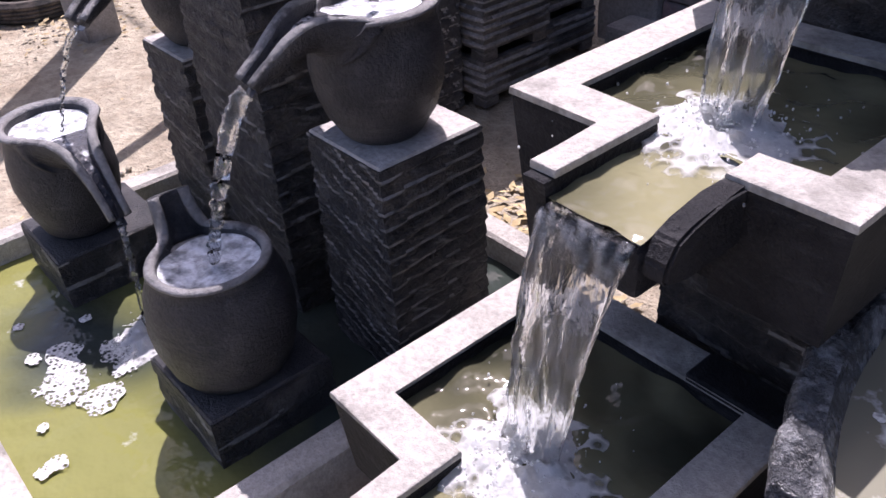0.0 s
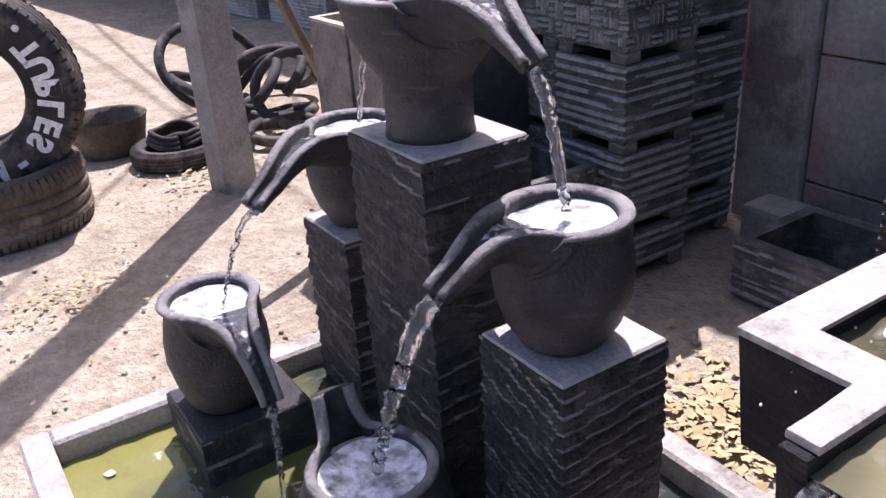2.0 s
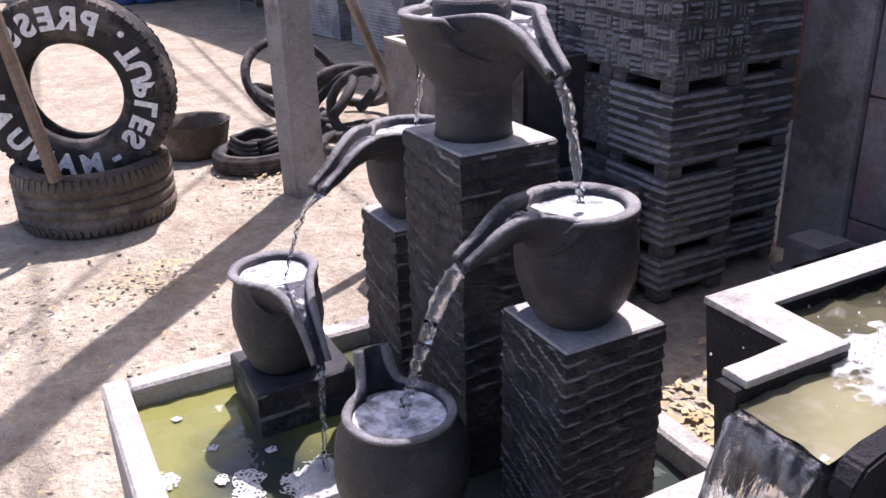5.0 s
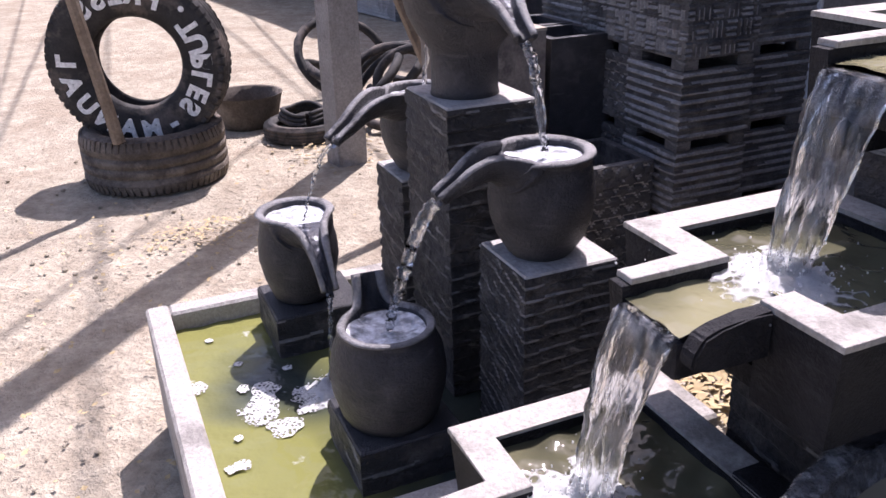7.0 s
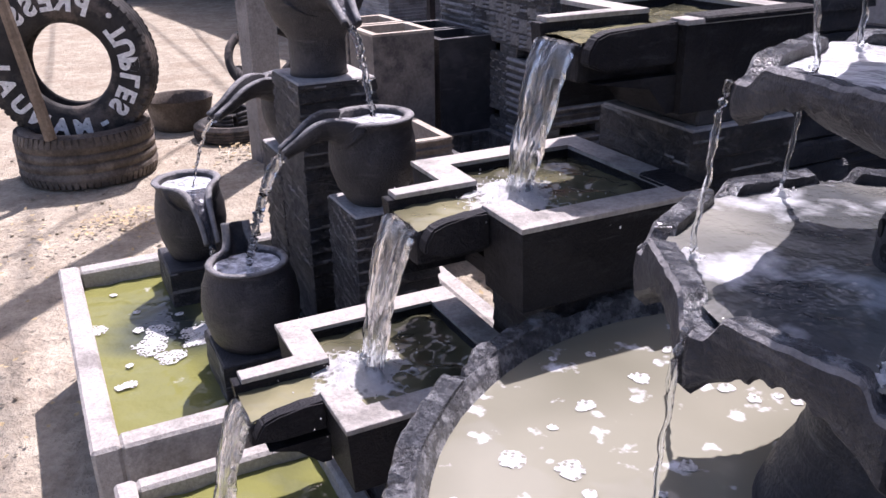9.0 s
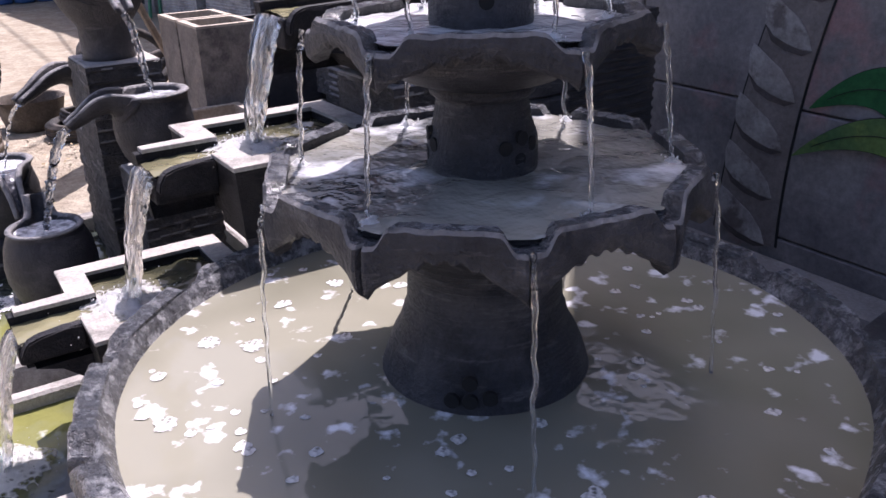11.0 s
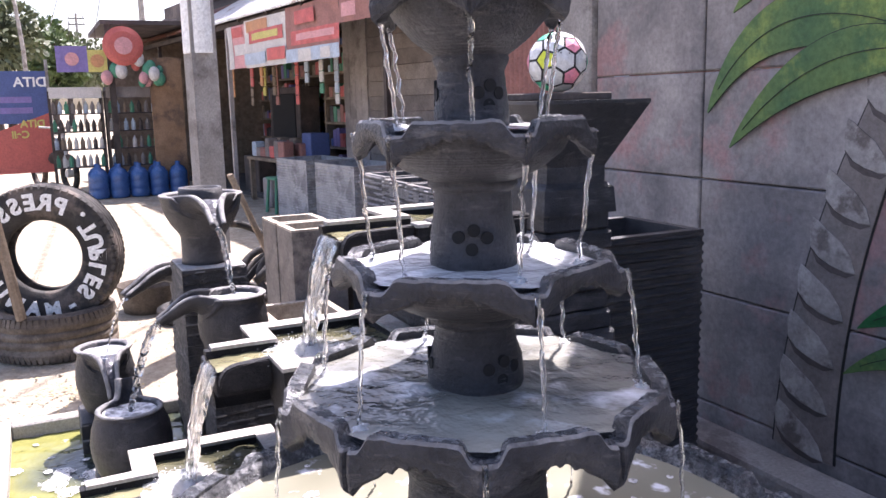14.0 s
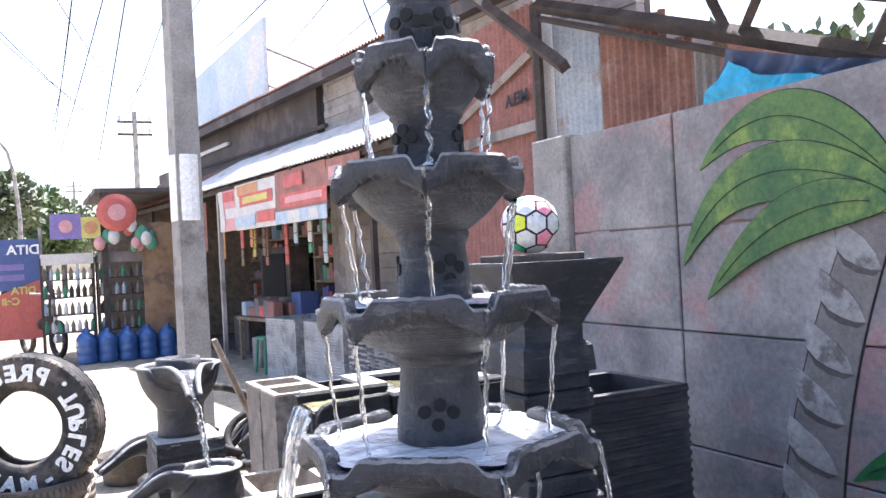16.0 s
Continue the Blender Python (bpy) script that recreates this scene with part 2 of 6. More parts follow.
def lacy(m, reach, size, solid):
    """Thins foam into bubbles and gaps, away from its middle; reach: its radius in metres."""
    nt = m.node_tree
    tc, ln = nt.nodes.new("ShaderNodeTexCoord"), nt.nodes.new("ShaderNodeVectorMath")
    ln.operation = "LENGTH"
    nt.links.new(tc.outputs["Object"], ln.inputs[0])
    fall = nt.nodes.new("ShaderNodeMapRange")
    fall.inputs[1].default_value, fall.inputs[2].default_value = reach * 0.15, reach
    fall.inputs[3].default_value, fall.inputs[4].default_value = solid, -0.12
    nt.links.new(ln.outputs["Value"], fall.inputs[0])
    cells, mist = nt.nodes.new("ShaderNodeTexVoronoi"), nt.nodes.new("ShaderNodeTexNoise")
    cells.inputs["Scale"].default_value, mist.inputs["Scale"].default_value = size, size * 0.28
    mist.inputs["Detail"].default_value = 5.0
    for node in (cells, mist):
        nt.links.new(tc.outputs["Object"], node.inputs["Vector"])
    a, b = nt.nodes.new("ShaderNodeMath"), nt.nodes.new("ShaderNodeMath")
    a.operation = b.operation = "ADD"
    nt.links.new(cells.outputs["Distance"], a.inputs[0])
    nt.links.new(mist.outputs[0], a.inputs[1])
    nt.links.new(a.outputs[0], b.inputs[0])
    nt.links.new(fall.outputs[0], b.inputs[1])
    cut = nt.nodes.new("ShaderNodeMapRange")
    cut.inputs[1].default_value, cut.inputs[2].default_value = 0.80, 1.24
    nt.links.new(b.outputs[0], cut.inputs[0])
    out = nt.nodes["Material Output"]
    face = out.inputs[0].links[0].from_socket
    clear, mix = nt.nodes.new("ShaderNodeBsdfTransparent"), nt.nodes.new("ShaderNodeMixShader")
    nt.links.new(cut.outputs[0], mix.inputs[0])
    nt.links.new(clear.outputs[0], mix.inputs[1])
    nt.links.new(face, mix.inputs[2])
    nt.links.new(mix.outputs[0], out.inputs[0])
    return m


lacy(FROTH, 0.045, 150, 0.17)
SPRAY = mat("white_splash_foam", (0.70, 0.71, 0.71), (0.86, 0.86, 0.85), 60, 0.3, 0.4, 150)
sp_nt = SPRAY.node_tree
sp_mix, sp_tr = sp_nt.nodes.new("ShaderNodeMixShader"), sp_nt.nodes.new("ShaderNodeBsdfTranslucent")
sp_tr.inputs["Color"].default_value = (0.95, 0.95, 0.94, 1)
sp_mix.inputs[0].default_value = 0.5
sp_nt.links.new(sp_nt.nodes["Principled BSDF"].outputs[0], sp_mix.inputs[1])
sp_nt.links.new(sp_tr.outputs[0], sp_mix.inputs[2])
sp_nt.links.new(sp_mix.outputs[0], sp_nt.nodes["Material Output"].inputs[0])
CHURN = lacy(SPRAY.copy(), 0.085, 75, 0.85)
DRY_LEAF = mat("dry_leaves", (0.36, 0.26, 0.12), (0.56, 0.45, 0.25), 25, 0.8, 0.2, vary=0.3)


# ---- geometry helpers ----
def add_box(bm, x0, x1, y0, y1, z0, z1, bevel=0.0, seg=1):
    r = bmesh.ops.create_cube(bm, size=1.0)
    for v in r["verts"]:
        v.co = Vector(((x0 + x1) / 2 + v.co.x * (x1 - x0), (y0 + y1) / 2 + v.co.y * (y1 - y0), (z0 + z1) / 2 + v.co.z * (z1 - z0)))
    if bevel:
        edges = list({e for v in r["verts"] for e in v.link_edges})
        bmesh.ops.bevel(bm, geom=edges, offset=bevel, segments=seg, affect="EDGES", profile=0.6)


def box(x0, x1, y0, y1, z0, z1, bevel=0.0, seg=1):
    bm = bmesh.new()
    add_box(bm, x0, x1, y0, y1, z0, z1, bevel, seg)
    return bm


def mesh_of(name, bm, smooth=False):
    me = bpy.data.meshes.new(name)
    bmesh.ops.recalc_face_normals(bm, faces=bm.faces)
    bm.to_mesh(me)
    bm.free()
    if smooth:
        for p in me.polygons:
            p.use_smooth = True
    return me


def part(name, bm, material, parent, label="", smooth=False, at=None):
    me = mesh_of(name, bm, smooth)
    me.materials.append(material)
    ob = new(name, me)
    ob.parent = parent
    if at is not None:
        ob.location = at
    return tagged(ob, label)


def thing(name, loc, label, category, group="", kind="", rz=0.0):
    ob = new(name)
    ob.empty_display_size = 0.05
    ob.location = loc
    ob.rotation_euler = (0, 0, radians(rz))
    return tagged(ob, label, category, group, kind)


def solo(name, bm, material, loc, label, category, group="", kind="", smooth=False, rz=0.0):
    ob = part(name, bm, material, None, label, smooth, loc)
    ob.rotation_euler = (0, 0, radians(rz))
    return tagged(ob, label, category, group, kind)


def loft(bm, rings, closed=True, cap=False):
    """Joins rings of points into a skin."""
    rows = [[bm.verts.new(p) for p in ring] for ring in rings]
    n = len(rows[0])
    for a, b in zip(rows, rows[1:]):
        for i in range(n if closed else n - 1):
            j = (i + 1) % n
            bm.faces.new((a[i], a[j], b[j], b[i]))
    if cap:
        bm.faces.new(rows[0][::-1])
        bm.faces.new(rows[-1])
    return rows


def lathe(profile, n=40, wobble=0.0, cap=True, centre=(0, 0)):
    bm = bmesh.new()
    rings = []
    for r, z in profile:
        ring = []
        for i in range(n):
            a = 2 * math.pi * i / n
            k = 1 + wobble * noise.noise(Vector((3 * math.cos(a), 3 * math.sin(a), z * 20)))
            ring.append((centre[0] + r * k * math.cos(a), centre[1] + r * k * math.sin(a), z))
        rings.append(ring)
    loft(bm, rings, True, cap)
    return bm


def tube(points, radii, n=10, wobble=0.0, seed=0.0, bm=None):
    bm = bm or bmesh.new()
    pts = [Vector(p) for p in points]
    rings = []
    for k, p in enumerate(pts):
        d = (pts[min(k + 1, len(pts) - 1)] - pts[max(k - 1, 0)]).normalized()
        side = d.cross(Vector((0, 0, 1))) if abs(d.z) < 0.95 else d.cross(Vector((0.3, 1, 0)))
        side.normalize()
        up = side.cross(d)
        r = radii[k] if isinstance(radii, (list, tuple)) else radii
        ring = []
        for i in range(n):
            a = 2 * math.pi * i / n
            w = 1 + wobble * noise.noise(Vector((math.cos(a) * 1.5 + seed, math.sin(a) * 1.5, k * 0.55 + seed)))
            ring.append(p + (side * math.cos(a) + up * math.sin(a)) * r * w)
        rings.append(ring)
    loft(bm, rings, True, True)
    return bm


def disc(r, z, n=48, rings=8, amp=0.0, seed=0.0, shape=None):
    """A round water surface with gentle waves."""
    bm = bmesh.new()
    rows = []
    for k in range(1, rings + 1):
        row = []
        for i in range(n):
            a = 2 * math.pi * i / n
            rr = r * k / rings * (shape(a) if shape else 1)
            x, y = rr * math.cos(a), rr * math.sin(a)
            row.append((x, y, z + amp * noise.noise(Vector((x * 22 + seed, y * 22, seed)))))
        rows.append(row)
    rows = loft(bm, rows)
    c = bm.verts.new((0, 0, z))
    for i in range(n):
        bm.faces.new((c, rows[0][i], rows[0][(i + 1) % n]))
    return bm


def sheet_grid(x0, x1, y0, y1, z, nx, ny, amp=0.0, seed=0.0, freq=18.0):
    bm = bmesh.new()
    rows = []
    for j in range(ny + 1):
        row = []
        for i in range(nx + 1):
            x, y = x0 + (x1 - x0) * i / nx, y0 + (y1 - y0) * j / ny
            row.append((x, y, z + amp * noise.noise(Vector((x * freq + seed, y * freq, seed)))))
        rows.append(row)
    loft(bm, rows, closed=False)
    return bm


def splash(r, h, n, seed):
    """Churned foam where water lands: a ragged crown, thin foam round it and flung drops."""
    rnd = random.Random(seed)
    bm = bmesh.new()
    rows = []
    for k in range(1, 13):
        row = []
        for i in range(48):
            a = 2 * math.pi * i / 48
            q = k / 12
            rr = r * q * (1 + 0.35 * noise.noise(Vector((math.cos(a) * 2.5 + seed, math.sin(a) * 2.5, seed))))
            x, y = rr * math.cos(a), rr * math.sin(a)
            spike = noise.noise(Vector((x * 75 + seed, y * 75, seed))) + 0.45 * noise.noise(Vector((x * 190, y * 190, seed)))
            z = h * (math.exp(-((q - 0.3) / 0.28) ** 2) * (0.85 + 0.75 * spike)) + 0.004 * spike
            row.append((x, y, max(z, 0.0) if k < 12 else -0.004))
        rows.append(row)
    rows = loft(bm, rows)
    bm.faces.new(rows[0])
    for _ in range(n):
        a, d = rnd.uniform(0, 6.28), r * abs(rnd.gauss(0, 0.75))
        s = rnd.uniform(0.0007, 0.0016)
        m = Matrix.Translation((d * math.cos(a), d * math.sin(a), rnd.uniform(0.0, h * 2.6) * math.exp(-d / r) + 0.001)) @ Matrix.Diagonal((s, s, s * rnd.uniform(0.8, 1.8), 1))
        bmesh.ops.create_icosphere(bm, subdivisions=1, radius=1.0, matrix=m)
    return bm


def fall_path(p0, p1, out=0.25, n=16):
    """Parabola from the lip p0 to the landing p1."""
    a, b = Vector(p0), Vector(p1)
    pts = []
    for k in range(n + 1):
        s = k / n
        h = s ** (0.5 + out)
        q = a.lerp(b, h)
        q.z = a.z + (b.z - a.z) * (s ** 1.15)
        pts.append(q)
    return pts


def stream(parent, p0, p1, r0=0.008, r1=0.005, seed=0.0, name="water_stream"):
    pts = fall_path(p0, p1, n=34)
    n = len(pts)
    for k, p in enumerate(pts):
        p.x += 0.004 * noise.noise(Vector((k * 0.3, seed, 0)))
        p.y += 0.004 * noise.noise(Vector((k * 0.3, seed, 7)))
    rad = [(r0 + (r1 - r0) * k / (n - 1)) * (1 + 0.35 * noise.noise(Vector((k * 0.6, seed * 3, 2)))) for k in range(n)]
    return part(name, tube(pts, rad, 9, 0.5, seed), FALL, parent, "clear falling stream of water", True)


def fall_sheet(parent, p0, p1, wdir, w0, w1, seed=0.0, name="waterfall"):
    """A broad sheet of water falling from a lip, narrowing on the way."""
    pts = fall_path(p0, p1, 0.2, 26)
    wd = Vector(wdir).normalized()
    bm = bmesh.new()
    rings = []
    for k, p in enumerate(pts):
        s = k / (len(pts) - 1)
        w = w0 + (w1 - w0) * s ** 0.8
        top, bot = [], []
        for i in range(15):
            u = i / 14 - 0.5
            q = p + wd * (u * w * (1 + 0.06 * noise.noise(Vector((seed, k * 0.4, 3 + (u > 0))))))
            wob = 0.010 * s * noise.noise(Vector((u * 7 + seed, k * 0.22, seed))) + 0.004 * noise.noise(Vector((u * 22, k * 0.5, seed)))
            nrm = wd.cross(Vector((0, 0, 1)))
            th = 0.0025 + 0.004 * abs(u * 2) ** 3
            top.append(q + nrm * (wob + th))
            bot.append(q + nrm * (wob - th))
        rings.append(top + bot[::-1])
    loft(bm, rings, True, True)
    return part(name, bm, FALL, parent, "thin clear sheet of falling water", True)

# ---- ground ----
def axis_steps(lo, hi, step, far):
    mid = list(np.arange(lo, hi + step / 2, step))
    return [-far, -120, -50, -25, -14] + [float(v) for v in mid] + [6, 14, 40, 120, far]


bm = bmesh.new()
gx, gy = axis_steps(-9.0, 2.5, 0.075, 600), axis_steps(-1.5, 3.3, 0.06, 600)
rows = []
for yy in gy:
    row = []
    for xx in gx:
        near = 1.0 if -9.2 < xx < 2.6 and -1.6 < yy < 3.4 else 0.0
        h = 0.012 * noise.noise(Vector((xx * 1.4, yy * 1.4, 0))) + 0.006 * noise.noise(Vector((xx * 6, yy * 6, 3))) + 0.003 * noise.noise(Vector((xx * 17, yy * 17, 5)))
        row.append((xx, yy, near * (h - 0.012)))
    rows.append(row)
loft(bm, rows, closed=False)
ground = solo("ground", bm, SOIL, (0, 0, 0), "pale dry sandy yard ground with scattered debris", "ground", kind="structure", smooth=True)


# ---- pot fountain: pond, columns, pots ----
def pond(name, x0, x1, y0, y1, top, rim, depth, water_z, label, water):
    t = thing(name, (x0, y0, 0), label, "pond")
    w, d = x1 - x0, y1 - y0
    part("rim_wall", box(0, w, 0, rim, -0.01, top, 0.006), RIM, t)
    part("rim_wall", box(0, w, d - rim, d, -0.01, top, 0.006), RIM, t)
    part("rim_wall", box(0, rim, rim, d - rim, -0.01, top - 0.002, 0.006), RIM, t)
    part("rim_wall", box(w - rim, w, rim, d - rim, -0.01, top - 0.002, 0.006), RIM, t)
    part("floor_slab", box(rim, w - rim, rim, d - rim, -0.01, top - depth), CEMENT, t)
    part("water", sheet_grid(rim - 0.002, w - rim + 0.002, rim - 0.002, d - rim + 0.002, water_z, 60, 60, 0.004, 1.0, 22.0), water, t, "still green water with drifting white foam", True)
    return t


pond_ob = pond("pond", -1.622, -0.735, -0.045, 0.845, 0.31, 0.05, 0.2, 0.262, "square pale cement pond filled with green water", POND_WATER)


def foam_raft(parent, x, y, z, r, seed, mm=SPRAY):
    bm = disc(r, 0.0, 48, 5, 0.0008, seed, lambda a: 1.1 + 0.45 * noise.noise(Vector((math.cos(a) * 1.1 + seed, math.sin(a) * 1.1, seed))) + 0.12 * noise.noise(Vector((math.cos(a) * 3, math.sin(a) * 3, seed))))
    part("foam_raft", bm, mm, parent, "drifting raft of white foam", True, (x, y, z))


rnd = random.Random(8)
for x, y, r in ((-1.16, 0.112, 0.035), (-1.20, 0.125, 0.028), (-1.242, 0.141, 0.024), (-1.185, 0.213, 0.03), (-1.14, 0.2, 0.02), (-1.489, 0.071, 0.008), (-1.021, 0.051, 0.014), (-1.303, 0.017, 0.02), (-1.26, 0.1, 0.012), (-1.097, 0.144, 0.03), (-1.016, 0.032, 0.012), (-1.36, 0.11, 0.009), (-1.3, 0.2, 0.01), (-1.10, 0.06, 0.008)):
    foam_raft(pond_ob, x + 1.622, y + 0.045, 0.2655, r, rnd.uniform(0, 40), FROTH)
part("splash", splash(0.07, 0.012, 90, 44), CHURN, pond_ob, "white splash under the jar's spout", True, (-1.183 + 1.622, 0.26 + 0.045, 0.262))


def carved_column(name, x0, x1, y0, y1, z0, z1, label, seed, rough=0.007, layers=0.05, slant=0.25, group="carved columns", worn=0.0, cap=CAP):
    """A square column whose faces are hewn in wavy slanting ridges."""
    w, d, h = x1 - x0, y1 - y0, z1 - z0
    t = thing(name, ((x0 + x1) / 2, (y0 + y1) / 2, z0), label, "column", group)
    n, levels = 20, max(int(h / 0.004), 12)
    rings, crest = [], []
    for k in range(levels + 1):
        z = h * k / levels
        ring = []
        for s in range(4):
            for i in range(n):
                u = i / n - 0.5
                px, py = ((u, -0.5), (0.5, u), (-u, 0.5), (-0.5, -u))[s]
                along = u * (w if s % 2 == 0 else d)
                ph = (z + slant * along * (1 if s % 2 == 0 else -0.15)) / layers + seed
                f = ph - math.floor(ph)
                saw = (1 - f) ** 0.6 if f > 0.12 else f / 0.12
                amp = rough * (saw - 0.5 + 0.55 * noise.noise(Vector((along * 14 + seed, z * 30, s * 3.1 + seed))) + 0.45 * noise.noise(Vector((along * 45, z * 90, s + seed))))
                edge = min(1.0, (h - z) / 0.01)
                q = Vector((px * w, py * d, z))
                out = Vector(((0, -1), (1, 0), (0, 1), (-1, 0))[s]).to_3d()
                ring.append(q + out * amp * edge)
                crest.append(0.08 < f < 0.24 and noise.noise(Vector((along * 7, z * 34 + seed, s * 5.0))) > worn)
        rings.append(ring)
    bm = bmesh.new()
    loft(bm, rings, True, True)
    bm.faces.ensure_lookup_table()
    for k in range(levels * 4 * n):
        bm.faces[k].material_index = 1 if crest[k] else 0
    part("shaft", bm, CARVED, t).data.materials.append(WORN)
    part("cap", box(-w / 2 + 0.001, w / 2 - 0.001, -d / 2 + 0.001, d / 2 - 0.001, h - 0.002, h + 0.004, 0.003), cap, t, "flat smooth cement top")
    return t


carved_column("tall_column", -1.252, -1.058, 0.472, 0.645, 0.1, 0.83, "tallest black carved stone column standing in the pond", 1.3, 0.006, 0.028, 0.12, worn=0.25)
carved_column("right_column", -0.978, -0.816, 0.492, 0.666, 0.1, 0.614, "black carved stone column with slanting grooves", 2.2, 0.0055, 0.024, 0.38, worn=-0.25)
carved_column("rear_column", -1.53, -1.37, 0.5, 0.66, 0.1, 0.6, "brownish black carved stone column in the pond", 3.7, 0.007, 0.03, 0.2, worn=0.1)
carved_column("low_block", -1.53, -1.347, 0.198, 0.393, 0.1, 0.35, "low dark cement block under a small jar", 4.1, 0.003, 0.05, cap=CEMENT)
carved_column("front_block", -1.034, -0.853, 0.215, 0.40, 0.1, 0.342, "low dark cement block under the round pot", 5.2, 0.003, 0.05, cap=CEMENT)


def spout(parent, pts, widths, depth, material):
    """An open trough along pts: a thick U section with flat lips that tapers to its tip."""
    bm = bmesh.new()
    v = [Vector(p) for p in pts]
    rings = []
    for k, p in enumerate(v):
        d = (v[min(k + 1, len(v) - 1)] - v[max(k - 1, 0)]).normalized()
        side = Vector((d.y, -d.x, 0)).normalized()
        up = side.cross(d)
        w, dp = widths[k], depth[k]
        wall = min(0.0165, w * 0.6)
        ring = []
        for i in range(13):
            a = math.pi * (1 + i / 12)
            ring.append(p + side * w * math.cos(a) + up * dp * math.sin(a))
        ring.append(p + side * (w - 0.002) + up * 0.004)
        ring.append(p + side * (w - wall + 0.002) + up * 0.004)
        for i in range(13):
            a = math.pi * (2 - i / 12)
            ring.append(p + side * (w - wall) * math.cos(a) + up * max(dp - wall, 0.003) * math.sin(a))
        ring.append(p - side * (w - wall + 0.002) + up * 0.004)
        ring.append(p - side * (w - 0.002) + up * 0.004)
        rings.append(ring)
    loft(bm, rings, True, True)
    bm.faces.ensure_lookup_table()
    for k in range(len(rings) - 1):
        for i in (12, 13, 14, 27, 28, 29):
            bm.faces[k * 30 + i].material_index = 1
    ob = part("spout", bm, material, parent, "curved open pouring lip", True)
    ob.data.materials.append(LIP)
    return ob


def pot(name, cx, cy, z0, outer, wall, label, spouts=(), group="pouring pots", foam=POT_FOAM):
    """A thick-walled turned pot; each spout draws the rim out into a tapering open neck. outer: profile up to the rim."""
    t = thing(name, (cx, cy, z0), label, "pot", group)
    rim_r, top = outer[-1]
    prof = list(outer) + [(rim_r + 0.004, top + 0.003), (rim_r + 0.002, top + 0.007), (rim_r - wall + 0.003, top + 0.007), (rim_r - wall, top + 0.002), (rim_r - wall - 0.002, top - 0.03), (0.02, top - 0.06)]
    bm = lathe(prof, 72, 0.012)
    for f in bm.faces:
        f.material_index = 1 if f.calc_center_median().z > top + 0.002 and len(f.verts) == 4 else 0
    for ang, length, drop, w1, spread, hump in spouts:
        for v in bm.verts:
            if v.co.z > top - 0.006 and math.hypot(v.co.x, v.co.y) > rim_r * 0.6:
                off = abs((math.atan2(v.co.y, v.co.x) - radians(ang) + math.pi) % (2 * math.pi) - math.pi)
                k = min(max((radians(spread) * 0.80 - off) / radians(8), 0.0), 1.0)
                v.co.z -= k * (v.co.z - top + 0.0095)
    part("body", bm, CEMENT, t, "", True).data.materials.append(LIP)
    part("water", disc(rim_r - wall - 0.0005, top - 0.008, 40, 10, 0.006, cx * 9), foam, t, "bubbling white water", True)
    tips = []
    for ang, length, drop, w1, spread, hump in spouts:
        c, s = math.cos(radians(ang)), math.sin(radians(ang))
        pts, ws, ds = [], [], []
        n = 26
        start, w0 = rim_r * math.cos(radians(spread)), rim_r * math.sin(radians(spread)) + 0.002
        for k in range(n + 1):
            u = k / n
            rr = start + (rim_r + length - start) * u
            zz = top + 0.0035 - drop * (max(u - 0.3, 0) / 0.7) ** 1.8 + hump * math.sin(math.pi * min(u * 1.25, 1)) - 0.006 * max(1 - u / 0.06, 0.0)
            pts.append((c * rr, s * rr, zz))
            ws.append(w1 + (w0 - w1) * (1 - u) ** 2.0)
            ds.append(0.020 + 0.050 * (1 - u) ** 1.1)
        lip = spout(t, pts, ws, ds, CEMENT)
        if drop > 0:
            run = [(p[0], p[1], p[2] - 0.0125 - 0.005 * k / n) for k, p in enumerate(pts)]
            bm = bmesh.new()
            rows = []
            for k, p in enumerate(run):
                w = max(ws[k] - min(0.0165, ws[k] * 0.6), 0.004) * 0.97
                rows.append([(p[0] - s * w * q, p[1] + c * w * q, p[2] + 0.0025 * (1 - abs(q)) + 0.0025 * noise.noise(Vector((k * 0.8, q * 3, cx * 5)))) for q in (-1, -0.6, -0.2, 0.2, 0.6, 1)])
            loft(bm, rows, closed=False)
            part("trickle", bm, LIP_WATER, lip, "water running down the lip", True)
        tips.append((pts[-1][0], pts[-1][1], pts[-1][2] - 0.012))
    return t, tips


# profiles from foot to rim, above the base
BELLY = [(0.03, 0.0), (0.05, 0.0), (0.056, 0.006), (0.074, 0.035), (0.085, 0.07), (0.088, 0.10), (0.085, 0.13), (0.079, 0.155), (0.082, 0.168)]
JAR = [(0.03, 0.0), (0.055, 0.0), (0.063, 0.008), (0.078, 0.05), (0.086, 0.095), (0.085, 0.13), (0.078, 0.165), (0.074, 0.18), (0.080, 0.193)]
TALL_BOWL = [(0.03, 0.0), (0.063, 0.0), (0.061, 0.01), (0.061, 0.075), (0.066, 0.085), (0.085, 0.11), (0.100, 0.14), (0.107, 0.17), (0.109, 0.184)]
DRUM = [(0.03, 0.0), (0.075, 0.0), (0.086, 0.02), (0.097, 0.06), (0.099, 0.09), (0.094, 0.13), (0.083, 0.158), (0.078, 0.168)]
p1, tip1 = pot("top_bowl", -1.158, 0.552, 0.834, TALL_BOWL, 0.016, "dark flared cement bowl with two pouring lips on the tallest column", [(0, 0.118, 0.056, 0.021, 62, 0.008), (176, 0.035, 0.02, 0.014, 22, 0.004)])
part("inner_ring", lathe([(0.056, 0.14), (0.06, 0.185), (0.058, 0.208), (0.048, 0.208), (0.046, 0.19), (0.01, 0.19)], 40, 0.01), CEMENT, p1, "raised inner ring round the water inlet", True)
part("inlet_water", disc(0.047, 0.196, 30, 5, 0.004, 3.0), POT_FOAM, p1, "", True)
